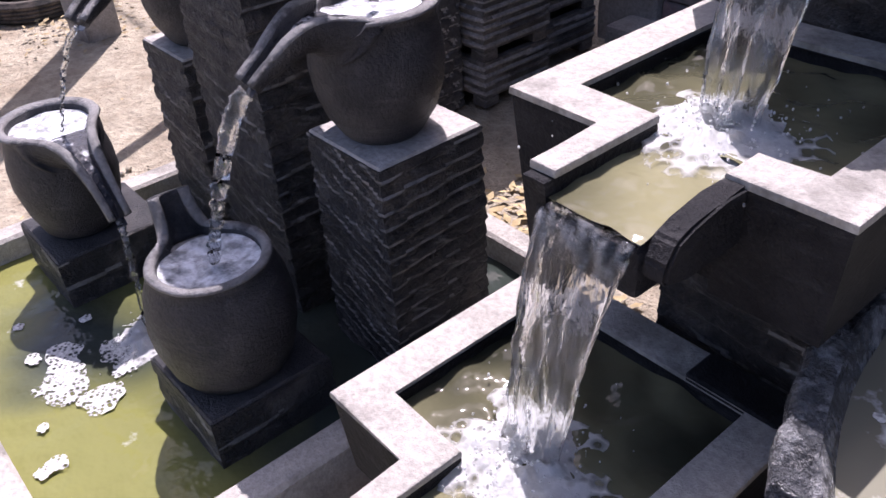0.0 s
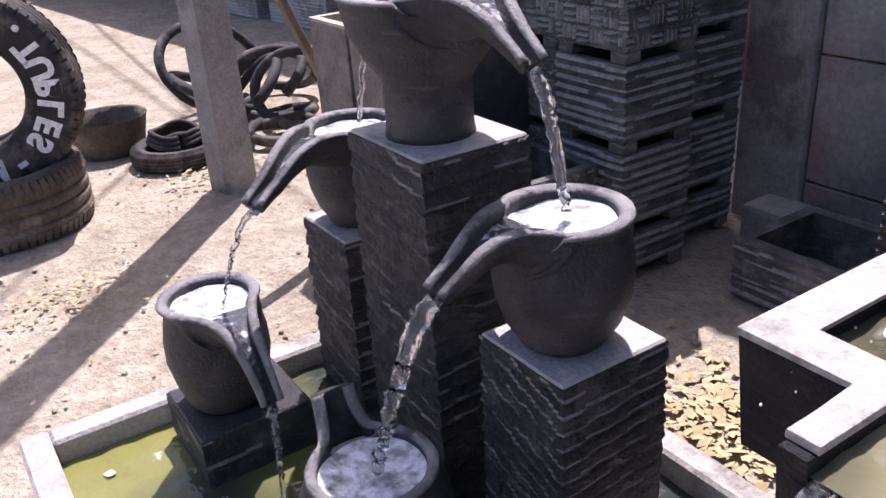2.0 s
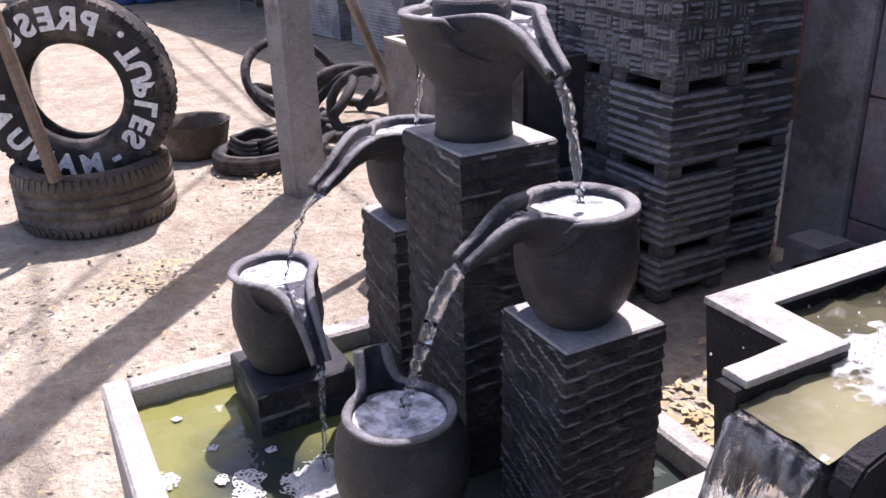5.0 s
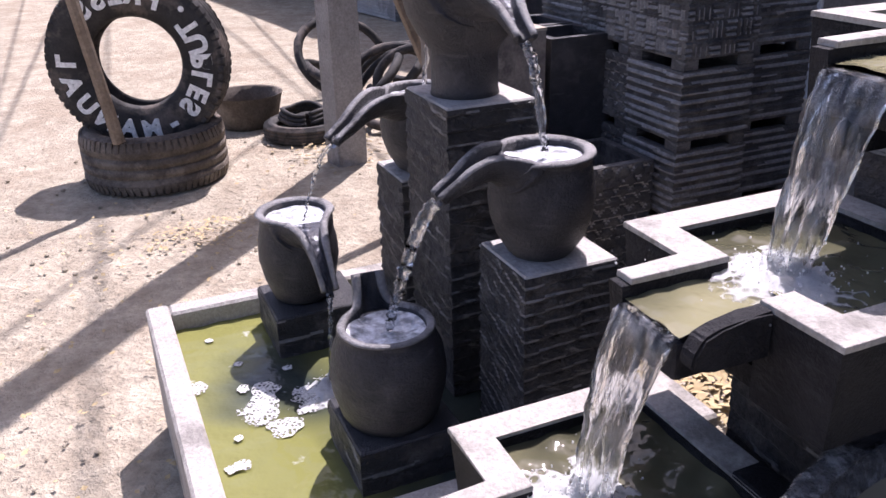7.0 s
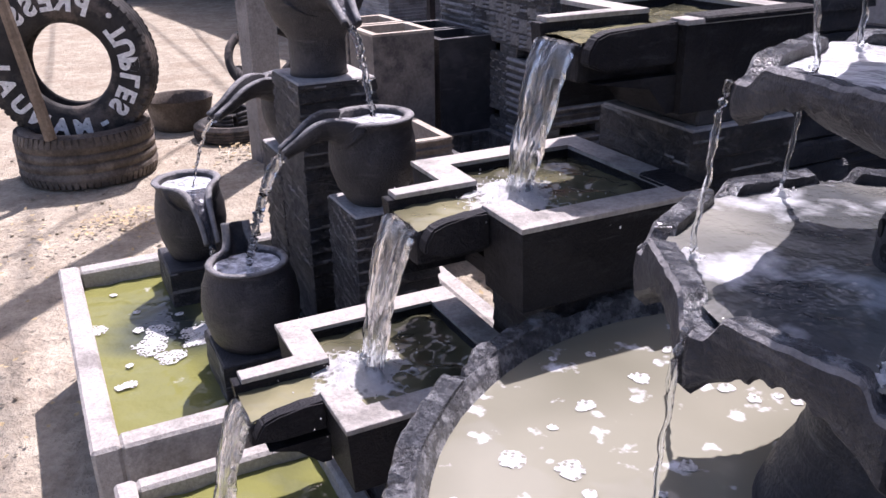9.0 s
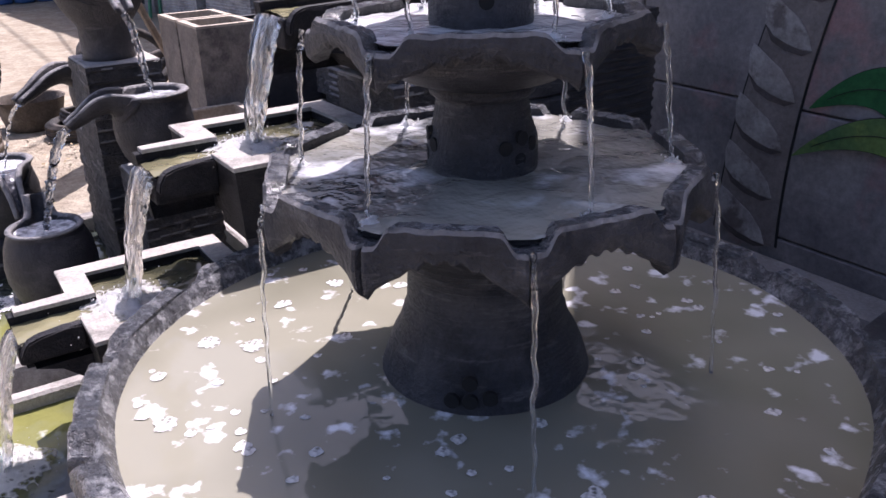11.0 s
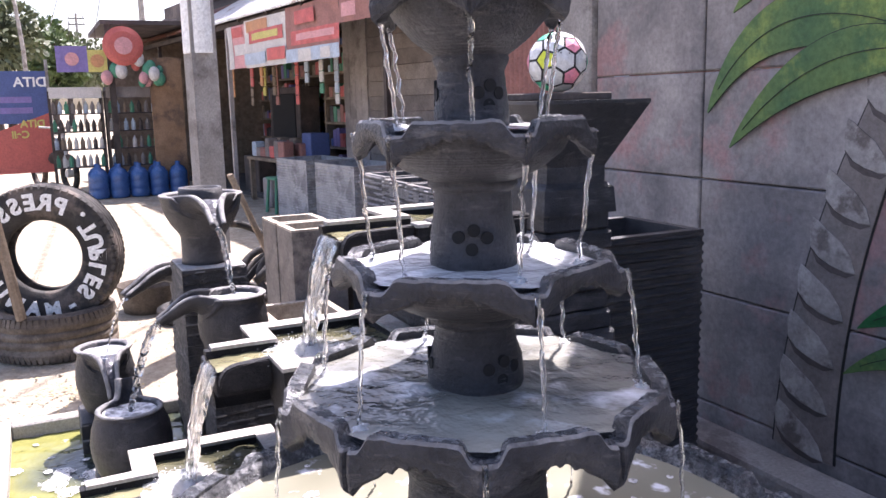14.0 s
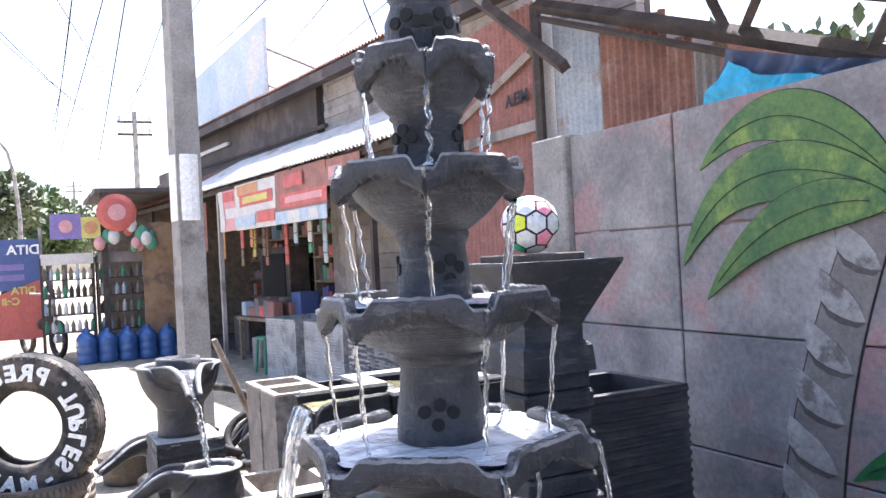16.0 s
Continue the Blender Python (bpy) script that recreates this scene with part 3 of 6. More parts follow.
stream(p1, tip1[0], (0.258, 0.02, -0.045), 0.0085, 0.006, 1.0)
stream(p1, tip1[1], (-0.27, 0.03, -0.05), 0.006, 0.004, 2.0)
p2, tip2 = pot("belly_bowl", -0.903, 0.568, 0.618, BELLY, 0.016, "round-bellied dark cement bowl with a swan-neck spout on a carved column", [(-91, 0.102, 0.046, 0.021, 64, 0.010)])
stream(p2, tip2[0], (-0.035, -0.262, -0.105), 0.012, 0.008, 3.0)
p3, tip3 = pot("rear_bowl", -1.451, 0.579, 0.604, BELLY, 0.016, "round dark cement bowl with a long spout behind the tallest column", [(-66, 0.172, 0.052, 0.022, 62, 0.014)])
stream(p3, tip3[0], (0.05, -0.29, -0.06), 0.005, 0.003, 4.0)
p4, tip4 = pot("small_jar", -1.445, 0.282, 0.354, JAR, 0.015, "small dark cement jar with a drooping spout on a low block", [(2, 0.132, 0.096, 0.019, 58, 0.003)])
stream(p4, tip4[0], (0.262, -0.02, -0.092), 0.006, 0.004, 5.0)
p5, tip5 = pot("drum_pot", -0.947, 0.304, 0.346, DRUM, 0.011, "squat round dark cement pot with a raised open lip", [(176, 0.030, -0.048, 0.030, 40, 0.0)])


# ---- stepped trays ----
def prism(outline, z0, z1, inset=0.0, bevel=0.003, centre=(0, 0)):
    """An upright slab over an outline; inset draws its foot in."""
    bm = bmesh.new()
    k = lambda p: (centre[0] + (p[0] - centre[0]) * (1 - inset), centre[1] + (p[1] - centre[1]) * (1 - inset))
    lo = [bm.verts.new((*k(p), z0)) for p in outline]
    hi = [bm.verts.new((p[0], p[1], z1)) for p in outline]
    n = len(outline)
    for i in range(n):
        j = (i + 1) % n
        bm.faces.new((lo[i], lo[j], hi[j], hi[i]))
    top = bm.faces.new(hi)
    bot = bm.faces.new(lo[::-1])
    if bevel:
        bmesh.ops.bevel(bm, geom=list(top.edges), offset=bevel, segments=2, affect="EDGES", profile=0.6)
    bmesh.ops.triangulate(bm, faces=[f for f in bm.faces if len(f.verts) > 4])
    return bm


def tray(name, x0, x1, y0, y1, top, wall, depth, spx0, spx1, spy, label, water=TRAY_WATER, bracket=True, dark_side=False):
    """A cast basin with a pale continuous rim and an open channel that spills towards -y."""
    cx, cy, cz = (x0 + x1) / 2, (y0 + y1) / 2, top - depth
    t = thing(name, (cx, cy, cz), label, "fountain tray", "stepped fountain trays")
    x0, x1, spx0, spx1, y0, y1, spy, H = x0 - cx, x1 - cx, spx0 - cx, spx1 - cx, y0 - cy, y1 - cy, spy - cy, depth
    lip = 0.026
    shell = [(spx0 - lip, spy), (spx0 - lip, y0), (x0, y0), (x0, y1), (x1, y1), (x1, y0), (spx1 + lip, y0), (spx1 + lip, y0 + wall), (x1 - wall, y0 + wall), (x1 - wall, y1 - wall), (x0 + wall, y1 - wall), (x0 + wall, y0 + wall), (spx0, y0 + wall), (spx0, spy)]
    shell = shell[:7] + [(spx1 + 0.001, y0), (spx1 + 0.001, y0 + wall)] + shell[8:]
    part("shell", prism(shell, 0.0, H - 0.008, 0.05), TRAYSTONE, t, "black outer walls of the tray")
    rim = [(spx0 - lip - 0.002, spy + 0.012), (spx0 - lip - 0.002, y0 - 0.002), (x0 - 0.002, y0 - 0.002), (x0 - 0.002, y1 + 0.002), (x1 + 0.002, y1 + 0.002), (x1 + 0.002, y0 - 0.002), (spx1 + 0.004, y0 - 0.002), (spx1 + 0.004, y0 + wall), (x1 - wall, y0 + wall), (x1 - wall, y1 - wall), (x0 + wall, y1 - wall), (x0 + wall, y0 + wall), (spx0 + 0.001, y0 + wall), (spx0 + 0.001, spy + 0.012)]
    part("rim", prism(rim, H - 0.0078, H, 0.0, 0.0025), RIM, t, "pale worn cement rim")
    # Black strip over part of the rim: wetness plus painted-in shade.
    if dark_side:
        part("side_rim", box(x1 - wall - 0.001, x1 + 0.004, y0 + 0.03, y1 + 0.004, H - 0.0075, H + 0.003, 0.003), TRAYSTONE, t, "wet rim darkened with painted shade")
    else:
        part("rear_rim", box(spx1, x1 - 0.012, y1 - wall - 0.001, y1 + 0.004, H - 0.0075, H + 0.003, 0.003), TRAYSTONE, t, "wet rim darkened with painted shade")
    part("base_slab", box(x0 + wall * 0.5, x1 - wall * 0.5, y0 + wall * 0.5, y1 - wall * 0.5, 0.002, 0.03), TRAYSTONE, t)
    part("channel_floor", box(spx0 - 0.012, spx1 + 0.002, spy, y0 + wall + 0.002, H * 0.42, H - 0.030, 0.006, 2), TRAYSTONE, t)
    # the channel's other wall droops in a rounded curve towards its lip
    bm = bmesh.new()
    prof = [(y0, H - 0.004), (y0 - 0.03, H - 0.006), (spy + 0.035, H - 0.009), (spy + 0.015, H - 0.016), (spy + 0.004, H - 0.034), (spy + 0.002, H * 0.62), (spy + 0.03, H * 0.54), (y0, H * 0.54)]
    loft(bm, [[(xx, p[0], p[1]) for p in prof] for xx in (spx1 + 0.0015, spx1 + lip)], True, True)
    bmesh.ops.bevel(bm, geom=bm.edges[:], offset=0.003, segments=2, affect="EDGES")
    part("channel_wall", bm, TRAYSTONE, t)
    # bracket under the channel
    if bracket:
        bm = bmesh.new()
        pts = [(spy + 0.02, H * 0.42), (y0 + 0.004, H * 0.42), (y0 + 0.004, 0.002), (y0 - 0.01, 0.002), (y0 - 0.045, H * 0.3)]
        loft(bm, [[(xx, p[0], p[1]) for p in pts] for xx in (spx0 - lip + 0.006, spx1 + lip - 0.004)], True, True)
        part("bracket", bm, TRAYSTONE, t)
    part("water", sheet_grid(x0 + wall - 0.001, x1 - wall + 0.001, y0 + wall - 0.001, y1 - wall + 0.001, H - 0.020, 44, 40, 0.007, x0 * 7, 30.0), water, t, "stirred water with foam", True)
    part("channel_water", sheet_grid(spx0, spx1, spy + 0.004, y0 + wall, H - 0.022, 12, 16, 0.004, x0, 40.0), water, t, "shallow water running over the lip", True)
    return t, Vector((-cx, -cy, -cz))


def spill(t, o, spx0, spx1, spy, top, land, w1, seed):
    lip = Vector(((spx0 + spx1) / 2, spy + 0.004, top - 0.026)) + o
    to = Vector(land) + o
    fall_sheet(t, lip, to, (1, 0.03, 0), spx1 - spx0 - 0.004, w1, seed)
    foam = part("splash", splash(0.088, 0.011, 320, seed), CHURN, t, "white churning splash", True, to + Vector((0, -0.01, -0.002)))
    tagged(foam, "white churning splash", kind="stuff")


t1, o1 = tray("upper_tray", -0.655, -0.335, 0.84, 1.10, 1.015, 0.045, 0.14, -0.475, -0.375, 0.68, "highest dark cement fountain tray with a spilling channel", dark_side=True)
spill(t1, o1, -0.475, -0.375, 0.68, 1.015, (-0.435, 0.625, 0.762), 0.06, 1)
t2, o2 = tray("middle_tray", -0.615, -0.262, 0.526, 0.85, 0.78, 0.045, 0.13, -0.472, -0.375, 0.422, "middle cement fountain tray with pale rim and spilling channel", bracket=False)
spill(t2, o2, -0.472, -0.375, 0.422, 0.78, (-0.435, 0.365, 0.522), 0.06, 2)
t3, o3 = tray("lower_tray", -0.613, -0.275, 0.27, 0.577, 0.54, 0.042, 0.11, -0.468, -0.388, 0.165, "lowest cement fountain tray with pale rim above a basin")
spill(t3, o3, -0.468, -0.388, 0.165, 0.54, (-0.435, 0.105, 0.272), 0.055, 3)
carved_column("tray_pedestal", -0.47, -0.29, 0.60, 0.80, 0.0, 0.65, "dark ribbed cement pedestal under the middle tray", 6.6, 0.004, 0.03, 0.1, "tray pedestals", 0.2)
carved_column("tray_pedestal", -0.56, -0.33, 0.865, 1.08, 0.0, 0.846, "dark ribbed cement pedestal under the upper tray", 7.4, 0.004, 0.03, 0.1, "tray pedestals", 0.2)
solo("tray_block", box(-0.10, 0.10, -0.085, 0.085, 0.0, 0.028, 0.004), CEMENT, (-0.445, 0.97, 0.850), "flat dark cement block under the upper tray", "block")
carved_column("tray_pedestal", -0.53, -0.36, 0.36, 0.53, 0.0, 0.43, "dark cement pedestal under the lowest tray", 8.1, 0.003, 0.03, 0.1, "tray pedestals", 0.2)
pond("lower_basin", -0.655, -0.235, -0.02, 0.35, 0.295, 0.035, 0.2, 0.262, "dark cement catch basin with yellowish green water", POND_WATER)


# ---- tiered round fountain ----
FX, FY = 0.212, 0.678
fountain = thing("tiered_fountain", (FX, FY, 0), "tall five-tiered dark stone fountain with a round basin", "fountain")


def lobed_rim(R, n, phase, rim, tip, mid, wall, notch, cusp, material, name, steps=18, bulge=0.0, nose=0.0, edge=None):
    """A ring of panels with stepped shoulders, pointed drip noses at the corners and a scalloped arch below."""
    bm = bmesh.new()
    rings = []
    for k in range(n):
        a0, a1 = phase + 2 * math.pi * k / n, phase + 2 * math.pi * (k + 1) / n
        p0, p1 = Vector((math.cos(a0), math.sin(a0), 0)) * R, Vector((math.cos(a1), math.sin(a1), 0)) * R
        for i in range(steps):
            u = i / steps
            e = min(u, 1 - u)
            p = p0.lerp(p1, u) * (1 + bulge * math.sin(math.pi * u))
            top = rim - notch * min(max((0.17 - e) / 0.07, 0.0), 1.0)
            arch = min(e / 0.42, 1.0) ** 0.62
            bot = tip + (mid - tip) * arch + cusp * (abs(math.sin(e * 2 * math.pi * 4.5)) - 0.4) * min(max(e - 0.22, 0.0) / 0.08, 1.0)
            out = 1 + nose * max(0.0, 1 - e / 0.14) - 0.045 * max(0.0, 1 - e / 0.028)
            jit = 1 + 0.010 * noise.noise(Vector((p.x * 40, p.y * 40, rim)))
            po = p * out * jit
            pi = p * (1 - wall / R)
            zj = 0.002 * noise.noise(Vector((p.x * 60, p.y * 60, 1)))
            c = min(0.004, wall * 0.2)
            k1, k2 = 1 - c / R, 1 + c * 0.6 / R
            rings.append([(po.x * k1, po.y * k1, top + zj), (po.x, po.y, top - c + zj), (po.x * k2, po.y * k2, (top + bot) / 2), (po.x, po.y, bot + c), (po.x * k1, po.y * k1, bot), (pi.x, pi.y, bot + 0.006), (pi.x, pi.y, top - 0.002 + zj)])
    rings.append(rings[0])
    loft(bm, rings, True)
    bm.faces.ensure_lookup_table()
    # Top faces get the stone with painted wet highlights; index 2 is the outer edge.
    for k in range(len(rings) - 1):
        bm.faces[k * 7 + 6].material_index = 1
        bm.faces[k * 7].material_index = 2
    bmesh.ops.remove_doubles(bm, verts=bm.verts, dist=1e-5)
    ob = part(name, bm, material, fountain)
    ob.data.materials.append(GLINTSTONE)
    ob.data.materials.append(edge or material)
    return ob


def lobes(R, n, phase):
    half = math.pi / n
    return lambda a: math.cos(half) / math.cos((a - phase) % (2 * half) - half)


# basin
lobed_rim(0.520, 14, 0.1, 0.634, 0.575, 0.585, 0.03, 0.018, 0.0, GLINTSTONE, "basin_rim", 18, 0.012)
part("basin_bowl", lathe([(0.30, 0.0), (0.31, 0.06), (0.24, 0.14), (0.26, 0.3), (0.36, 0.42), (0.45, 0.52), (0.505, 0.578), (0.505, 0.60), (0.492, 0.624), (0.486, 0.628), (0.478, 0.615), (0.470, 0.598), (0.44, 0.55), (0.3, 0.50), (0.05, 0.49)], 72, 0.008), GLINTSTONE, fountain, "deep round lower basin", True)
part("basin_water", disc(0.474, 0.602, 84, 16, 0.0012, 2.0), MILK_WATER, fountain, "cloudy pale water with drifting foam", True)

for x, y, r in ((0.209, 0.337, 0.02), (-0.003, 0.433, 0.03), (-0.05, 0.385, 0.03), (0.116, 0.276, 0.028), (0.507, 0.603, 0.026), (0.354, 0.517, 0.016), (0.05, 0.55, 0.02), (-0.1, 0.52, 0.022), (-0.12, 0.62, 0.024), (-0.05, 0.7, 0.02), (0.0, 0.3, 0.018), (0.1, 0.42, 0.012), (-0.16, 0.7, 0.016), (0.45, 0.45, 0.014), (0.3, 0.36, 0.012), (0.42, 0.56, 0.01), (-0.2, 0.6, 0.014), (0.2, 0.42, 0.01), (0.06, 0.36, 0.015), (-0.08, 0.46, 0.012)):
    foam_raft(fountain, x - FX, y - FY, 0.6032, r * 0.5, rnd.uniform(0, 40), FROTH)
for k in range(70):
    a, d = rnd.uniform(0, 6.28), 0.16 + 0.29 * rnd.random() ** 0.7
    foam_raft(fountain, d * math.cos(a), d * math.sin(a), 0.6030, rnd.uniform(0.003, 0.009), rnd.uniform(0, 40), FROTH)
TIERS = [
    # radius, corners, phase, rim, tip
    (0.272, 10, radians(-26), 0.888, 0.806),
    (0.205, 6, radians(-7), 1.056, 0.998),
    (0.165, 6, radians(-5), 1.240, 1.184),
    (0.140, 6, radians(-28), 1.412, 1.355),
    (0.102, 6, radians(-24), 1.562, 1.500),
]
STEMS = [
    [(0.145, 0.47), (0.142, 0.56), (0.138, 0.60), (0.125, 0.64), (0.11, 0.67), (0.10, 0.70), (0.098, 0.74), (0.105, 0.760), (0.110, 0.764), (0.108, 0.768), (0.128, 0.785), (0.17, 0.808), (0.215, 0.835), (0.244, 0.868)],
    [(0.066, 0.84), (0.067, 0.885), (0.066, 0.91), (0.058, 0.935), (0.054, 0.958), (0.062, 0.964), (0.063, 0.970), (0.060, 0.973), (0.095, 0.984), (0.14, 1.008), (0.170, 1.04)],
    [(0.059, 1.02), (0.060, 1.06), (0.058, 1.085), (0.053, 1.115), (0.052, 1.143), (0.060, 1.149), (0.061, 1.154), (0.058, 1.157), (0.092, 1.172), (0.122, 1.196), (0.137, 1.226)],
    [(0.049, 1.21), (0.050, 1.245), (0.047, 1.275), (0.044, 1.30), (0.050, 1.312), (0.051, 1.317), (0.049, 1.320), (0.076, 1.340), (0.100, 1.366), (0.116, 1.398)],
    [(0.045, 1.38), (0.046, 1.42), (0.043, 1.455), (0.045, 1.468), (0.050, 1.473), (0.048, 1.477), (0.062, 1.492), (0.076, 1.516), (0.084, 1.548)],
]


def turned(profile, depth=0.0010, pitch=0.0058):
    """Adds the fine uneven rings that the lathe left."""
    out = []
    for (r0, z0), (r1, z1) in zip(profile, profile[1:]):
        m = max(int(math.hypot(r1 - r0, z1 - z0) / (pitch / 2)), 1)
        for q in range(m):
            out.append((r0 + (r1 - r0) * q / m + (depth * (0.6 + noise.noise(Vector((z0 * 90, q * 3.1, 2)))) if q % 2 else 0), z0 + (z1 - z0) * q / m))
    return out + [profile[-1]]


stems, rims = [], []
for k, (R, n, ph, rim, tip) in enumerate(TIERS):
    stems.append(part("stem", lathe(turned(STEMS[k]), 44, 0.008), BLACKSTONE, fountain, "turned dark stone stem", True))
    rims.append(lobed_rim(R, n, ph, rim, tip, rim - 0.46 * (rim - tip), 0.026 if k < 2 else 0.02, 0.017 if k else 0.02, 0.007, BLACKSTONE, "tier_rim", 44, 0.0, 0.02, LIP))
    part("tier_water", disc(R - 0.02, rim - 0.013, 60, 8, 0.005, k, lobes(R, n, ph)), FOAM_WHITE if k else FOAM_WATER, rims[k], "shallow foaming water", True)
    part("tier_floor", disc(R - 0.018, rim - 0.024, 60, 2, 0, 0, lobes(R, n, ph)), BLACKSTONE, rims[k])
part("finial", lathe([(0.03, 1.535), (0.044, 1.545), (0.05, 1.575), (0.05, 1.60), (0.04, 1.625), (0.048, 1.64), (0.03, 1.68), (0.012, 1.70)], 36, 0.01), BLACKSTONE, fountain, "rounded stone finial with outlet holes", True)


def holes(owner, r, z, ang, size, pattern):
    for da, dz in pattern:
        a = radians(ang) + da
        bm = bmesh.new()
        m = Matrix.Translation((r * math.cos(a), r * math.sin(a), z + dz)) @ Matrix.Rotation(a, 4, "Z") @ Matrix.Rotation(math.pi / 2, 4, "Y")
        bmesh.ops.create_cone(bm, cap_ends=True, segments=14, radius1=size, radius2=size, depth=0.006, matrix=m)
        # Solid black disc: the shade inside the hole is painted.
        part("outlet_hole", bm, HOLE, owner)


CLUSTER = [(-0.14, 0.0), (0.0, -0.012), (0.02, 0.014), (0.16, 0.002)]
holes(stems[0], 0.140, 0.628, -43, 0.0095, [(-0.16, -0.006), (0.0, -0.005), (0.0, 0.02), (0.17, 0.0)])
for owner, (base_r, zz, angs) in zip(stems[1:] + [fountain], ((0.064, 0.905, (5, 125, 245)), (0.058, 1.083, (-30, 90, 210)), (0.046, 1.268, (0, 120, 240)), (0.046, 1.44, (-70, 50, 170)), (0.05, 1.588, (-50, 0, 70, 190)))):
    for a in angs:
        holes(owner, base_r, zz, a, 0.0085, [(-0.3, 0.004), (0.0, -0.012), (0.05, 0.013), (0.34, 0.003)])
# drips from the corner spouts to the tier below
rnd = random.Random(5)
for k, (R, n, ph, rim, tip) in enumerate(TIERS):
    below = TIERS[k - 1][3] - 0.013 if k else 0.603
    for i in range(n):
        a = ph + 2 * math.pi * i / n
        if k == 0 and i % 2:
            continue
        ca, sa = math.cos(a), math.sin(a)
        r0 = 0.0035 if k else 0.003
        land = R + 0.02 if k < 2 else min(R * 0.98, TIERS[k - 1][0] * math.cos(math.pi / TIERS[k - 1][1]) - 0.034)
        q = stream(rims[k], (ca * R * 1.005, sa * R * 1.005, rim - 0.018), (ca * land, sa * land, below), r0, r0 * 0.7, rnd.uniform(0, 50))
        if k:
            part("ripple_foam", splash(0.014, 0.005, 10, i + 10 * k), SPRAY, rims[k], "small white splash", True, (ca * land, sa * land, below - 0.001))

# ---- fence with a painted palm ----
fence = thing("wall_fence", (0, 2.267, 0), "grey precast concrete panel fence with a painted palm tree", "fence", kind="structure")
PANEL_Z = [(-0.25, 0.16), (0.165, 0.563), (0.568, 0.966), (0.971, 1.338), (1.343, 1.745)]
for x0, x1 in ((-1.69, -1.075), (-1.065, 0.10), (0.11, 1.30), (1.31, 2.5), (2.51, 4.2)):
    for z0, z1 in PANEL_Z:
        bm = box(x0, x1, 0, 0.05, z0, z1, 0.005)
        part("panel", bm, FENCE, fence)
for x in (-1.93,):
    part("post", box(x - 0.01, x + 0.235, -0.03, 0.10, -0.05, 1.76, 0.008), POLE, fence, "square concrete fence post")
part("footing", box(-1.8, 4.2, -0.16, -0.003, -0.05, 0.10, 0.02, 2), POLE, fence, "low rough concrete kerb along the fence")
part("footing", box(-1.1, 4.2, -0.36, -0.165, -0.05, 0.055, 0.02, 2), POLE, fence, "broken concrete ledge")

LEAF_A = mat("painted_green", (0.045, 0.12, 0.05), (0.13, 0.21, 0.06), 4, 0.6, 0.2, 60, c3=(0.20, 0.28, 0.07), patch=4.5, spec=0.3)
LEAF_B = mat("painted_deep_green", (0.012, 0.09, 0.03), (0.03, 0.15, 0.05), 4, 0.6, 0.2, 60, spec=0.3)
LINE = mat("painted_black_line", (0.01, 0.012, 0.012), (0.02, 0.02, 0.02), 9, 0.7, 0.1)
BARK_DARK = mat("painted_bark_brown", (0.15, 0.13, 0.12), (0.22, 0.195, 0.18), 8, 0.7, 0.2)
BARK_SHADE = mat("painted_bark_shade", (0.06, 0.05, 0.045), (0.10, 0.085, 0.08), 8, 0.7, 0.2)
BARK_PALE = mat("painted_bark_pale", (0.22, 0.205, 0.19), (0.40, 0.38, 0.36), 11, 0.7, 0.2, c3=(0.14, 0.12, 0.11), patch=9)


def flat_shape(points, y, material, name):
    """A painted patch: a thin film on the fence face. points: x, z."""
    bm = bmesh.new()
    vs = [bm.verts.new((p[0], y, p[1])) for p in points]
    f = bm.faces.new(vs)
    r = bmesh.ops.extrude_face_region(bm, geom=[f])
    for v in r["geom"]:
        if isinstance(v, bmesh.types.BMVert):
            v.co.y -= 0.002
    bmesh.ops.triangulate(bm, faces=[q for q in bm.faces if len(q.verts) > 4])
    return part(name, bm, material, fence)


def bezier(p0, p1, p2, n=22):
    return [((1 - s) ** 2 * p0[0] + 2 * s * (1 - s) * p1[0] + s * s * p2[0], (1 - s) ** 2 * p0[1] + 2 * s * (1 - s) * p1[1] + s * s * p2[1]) for s in [k / n for k in range(n + 1)]]


def frond(p0, p1, p2, width, y, material, veins=1):
    mid = bezier(p0, p1, p2)
    left, right = [], []
    for k, q in enumerate(mid):
        a, b = mid[max(k - 1, 0)], mid[min(k + 1, len(mid) - 1)]
        dx, dz = b[0] - a[0], b[1] - a[1]
        l = math.hypot(dx, dz) or 1
        s = k / (len(mid) - 1)
        w = width * (math.sin(math.pi * s ** 0.8) ** 0.8 * (1 - 0.25 * s) + 0.02)
        left.append((q[0] - dz / l * w, q[1] + dx / l * w))
        right.append((q[0] + dz / l * w, q[1] - dx / l * w))
    grow = lambda pts, c, g: [(c[k][0] + (p[0] - c[k][0]) * g, c[k][1] + (p[1] - c[k][1]) * g) for k, p in enumerate(pts)]
    e = 0.003 / width
    flat_shape(grow(left, mid, 1 + e) + grow(right, mid, 1 + e)[::-1], y, LINE, "leaf_outline")
    flat_shape(left + right[::-1], y - 0.003, material, "painted_leaf")
    for v in range(veins):
        f = (v + 1) / (veins + 1) * 2 - 1
        pts = [(mid[k][0] + (left[k][0] - mid[k][0]) * f * s, mid[k][1] + (left[k][1] - mid[k][1]) * f * s) for k, s in ((k, min(1, k / 9)) for k in range(2, len(mid) - 2))]
        th = 0.0013
        flat_shape([(p[0], p[1] + th) for p in pts] + [(p[0], p[1] - th) for p in pts[::-1]], y - 0.006, LINE, "leaf_vein")


frond((-0.20, 1.40), (-0.58, 1.84), (-0.935, 1.525), 0.088, -0.001, LEAF_A)
frond((-0.20, 1.38), (-0.78, 1.66), (-1.03, 1.20), 0.095, -0.009, LEAF_A)
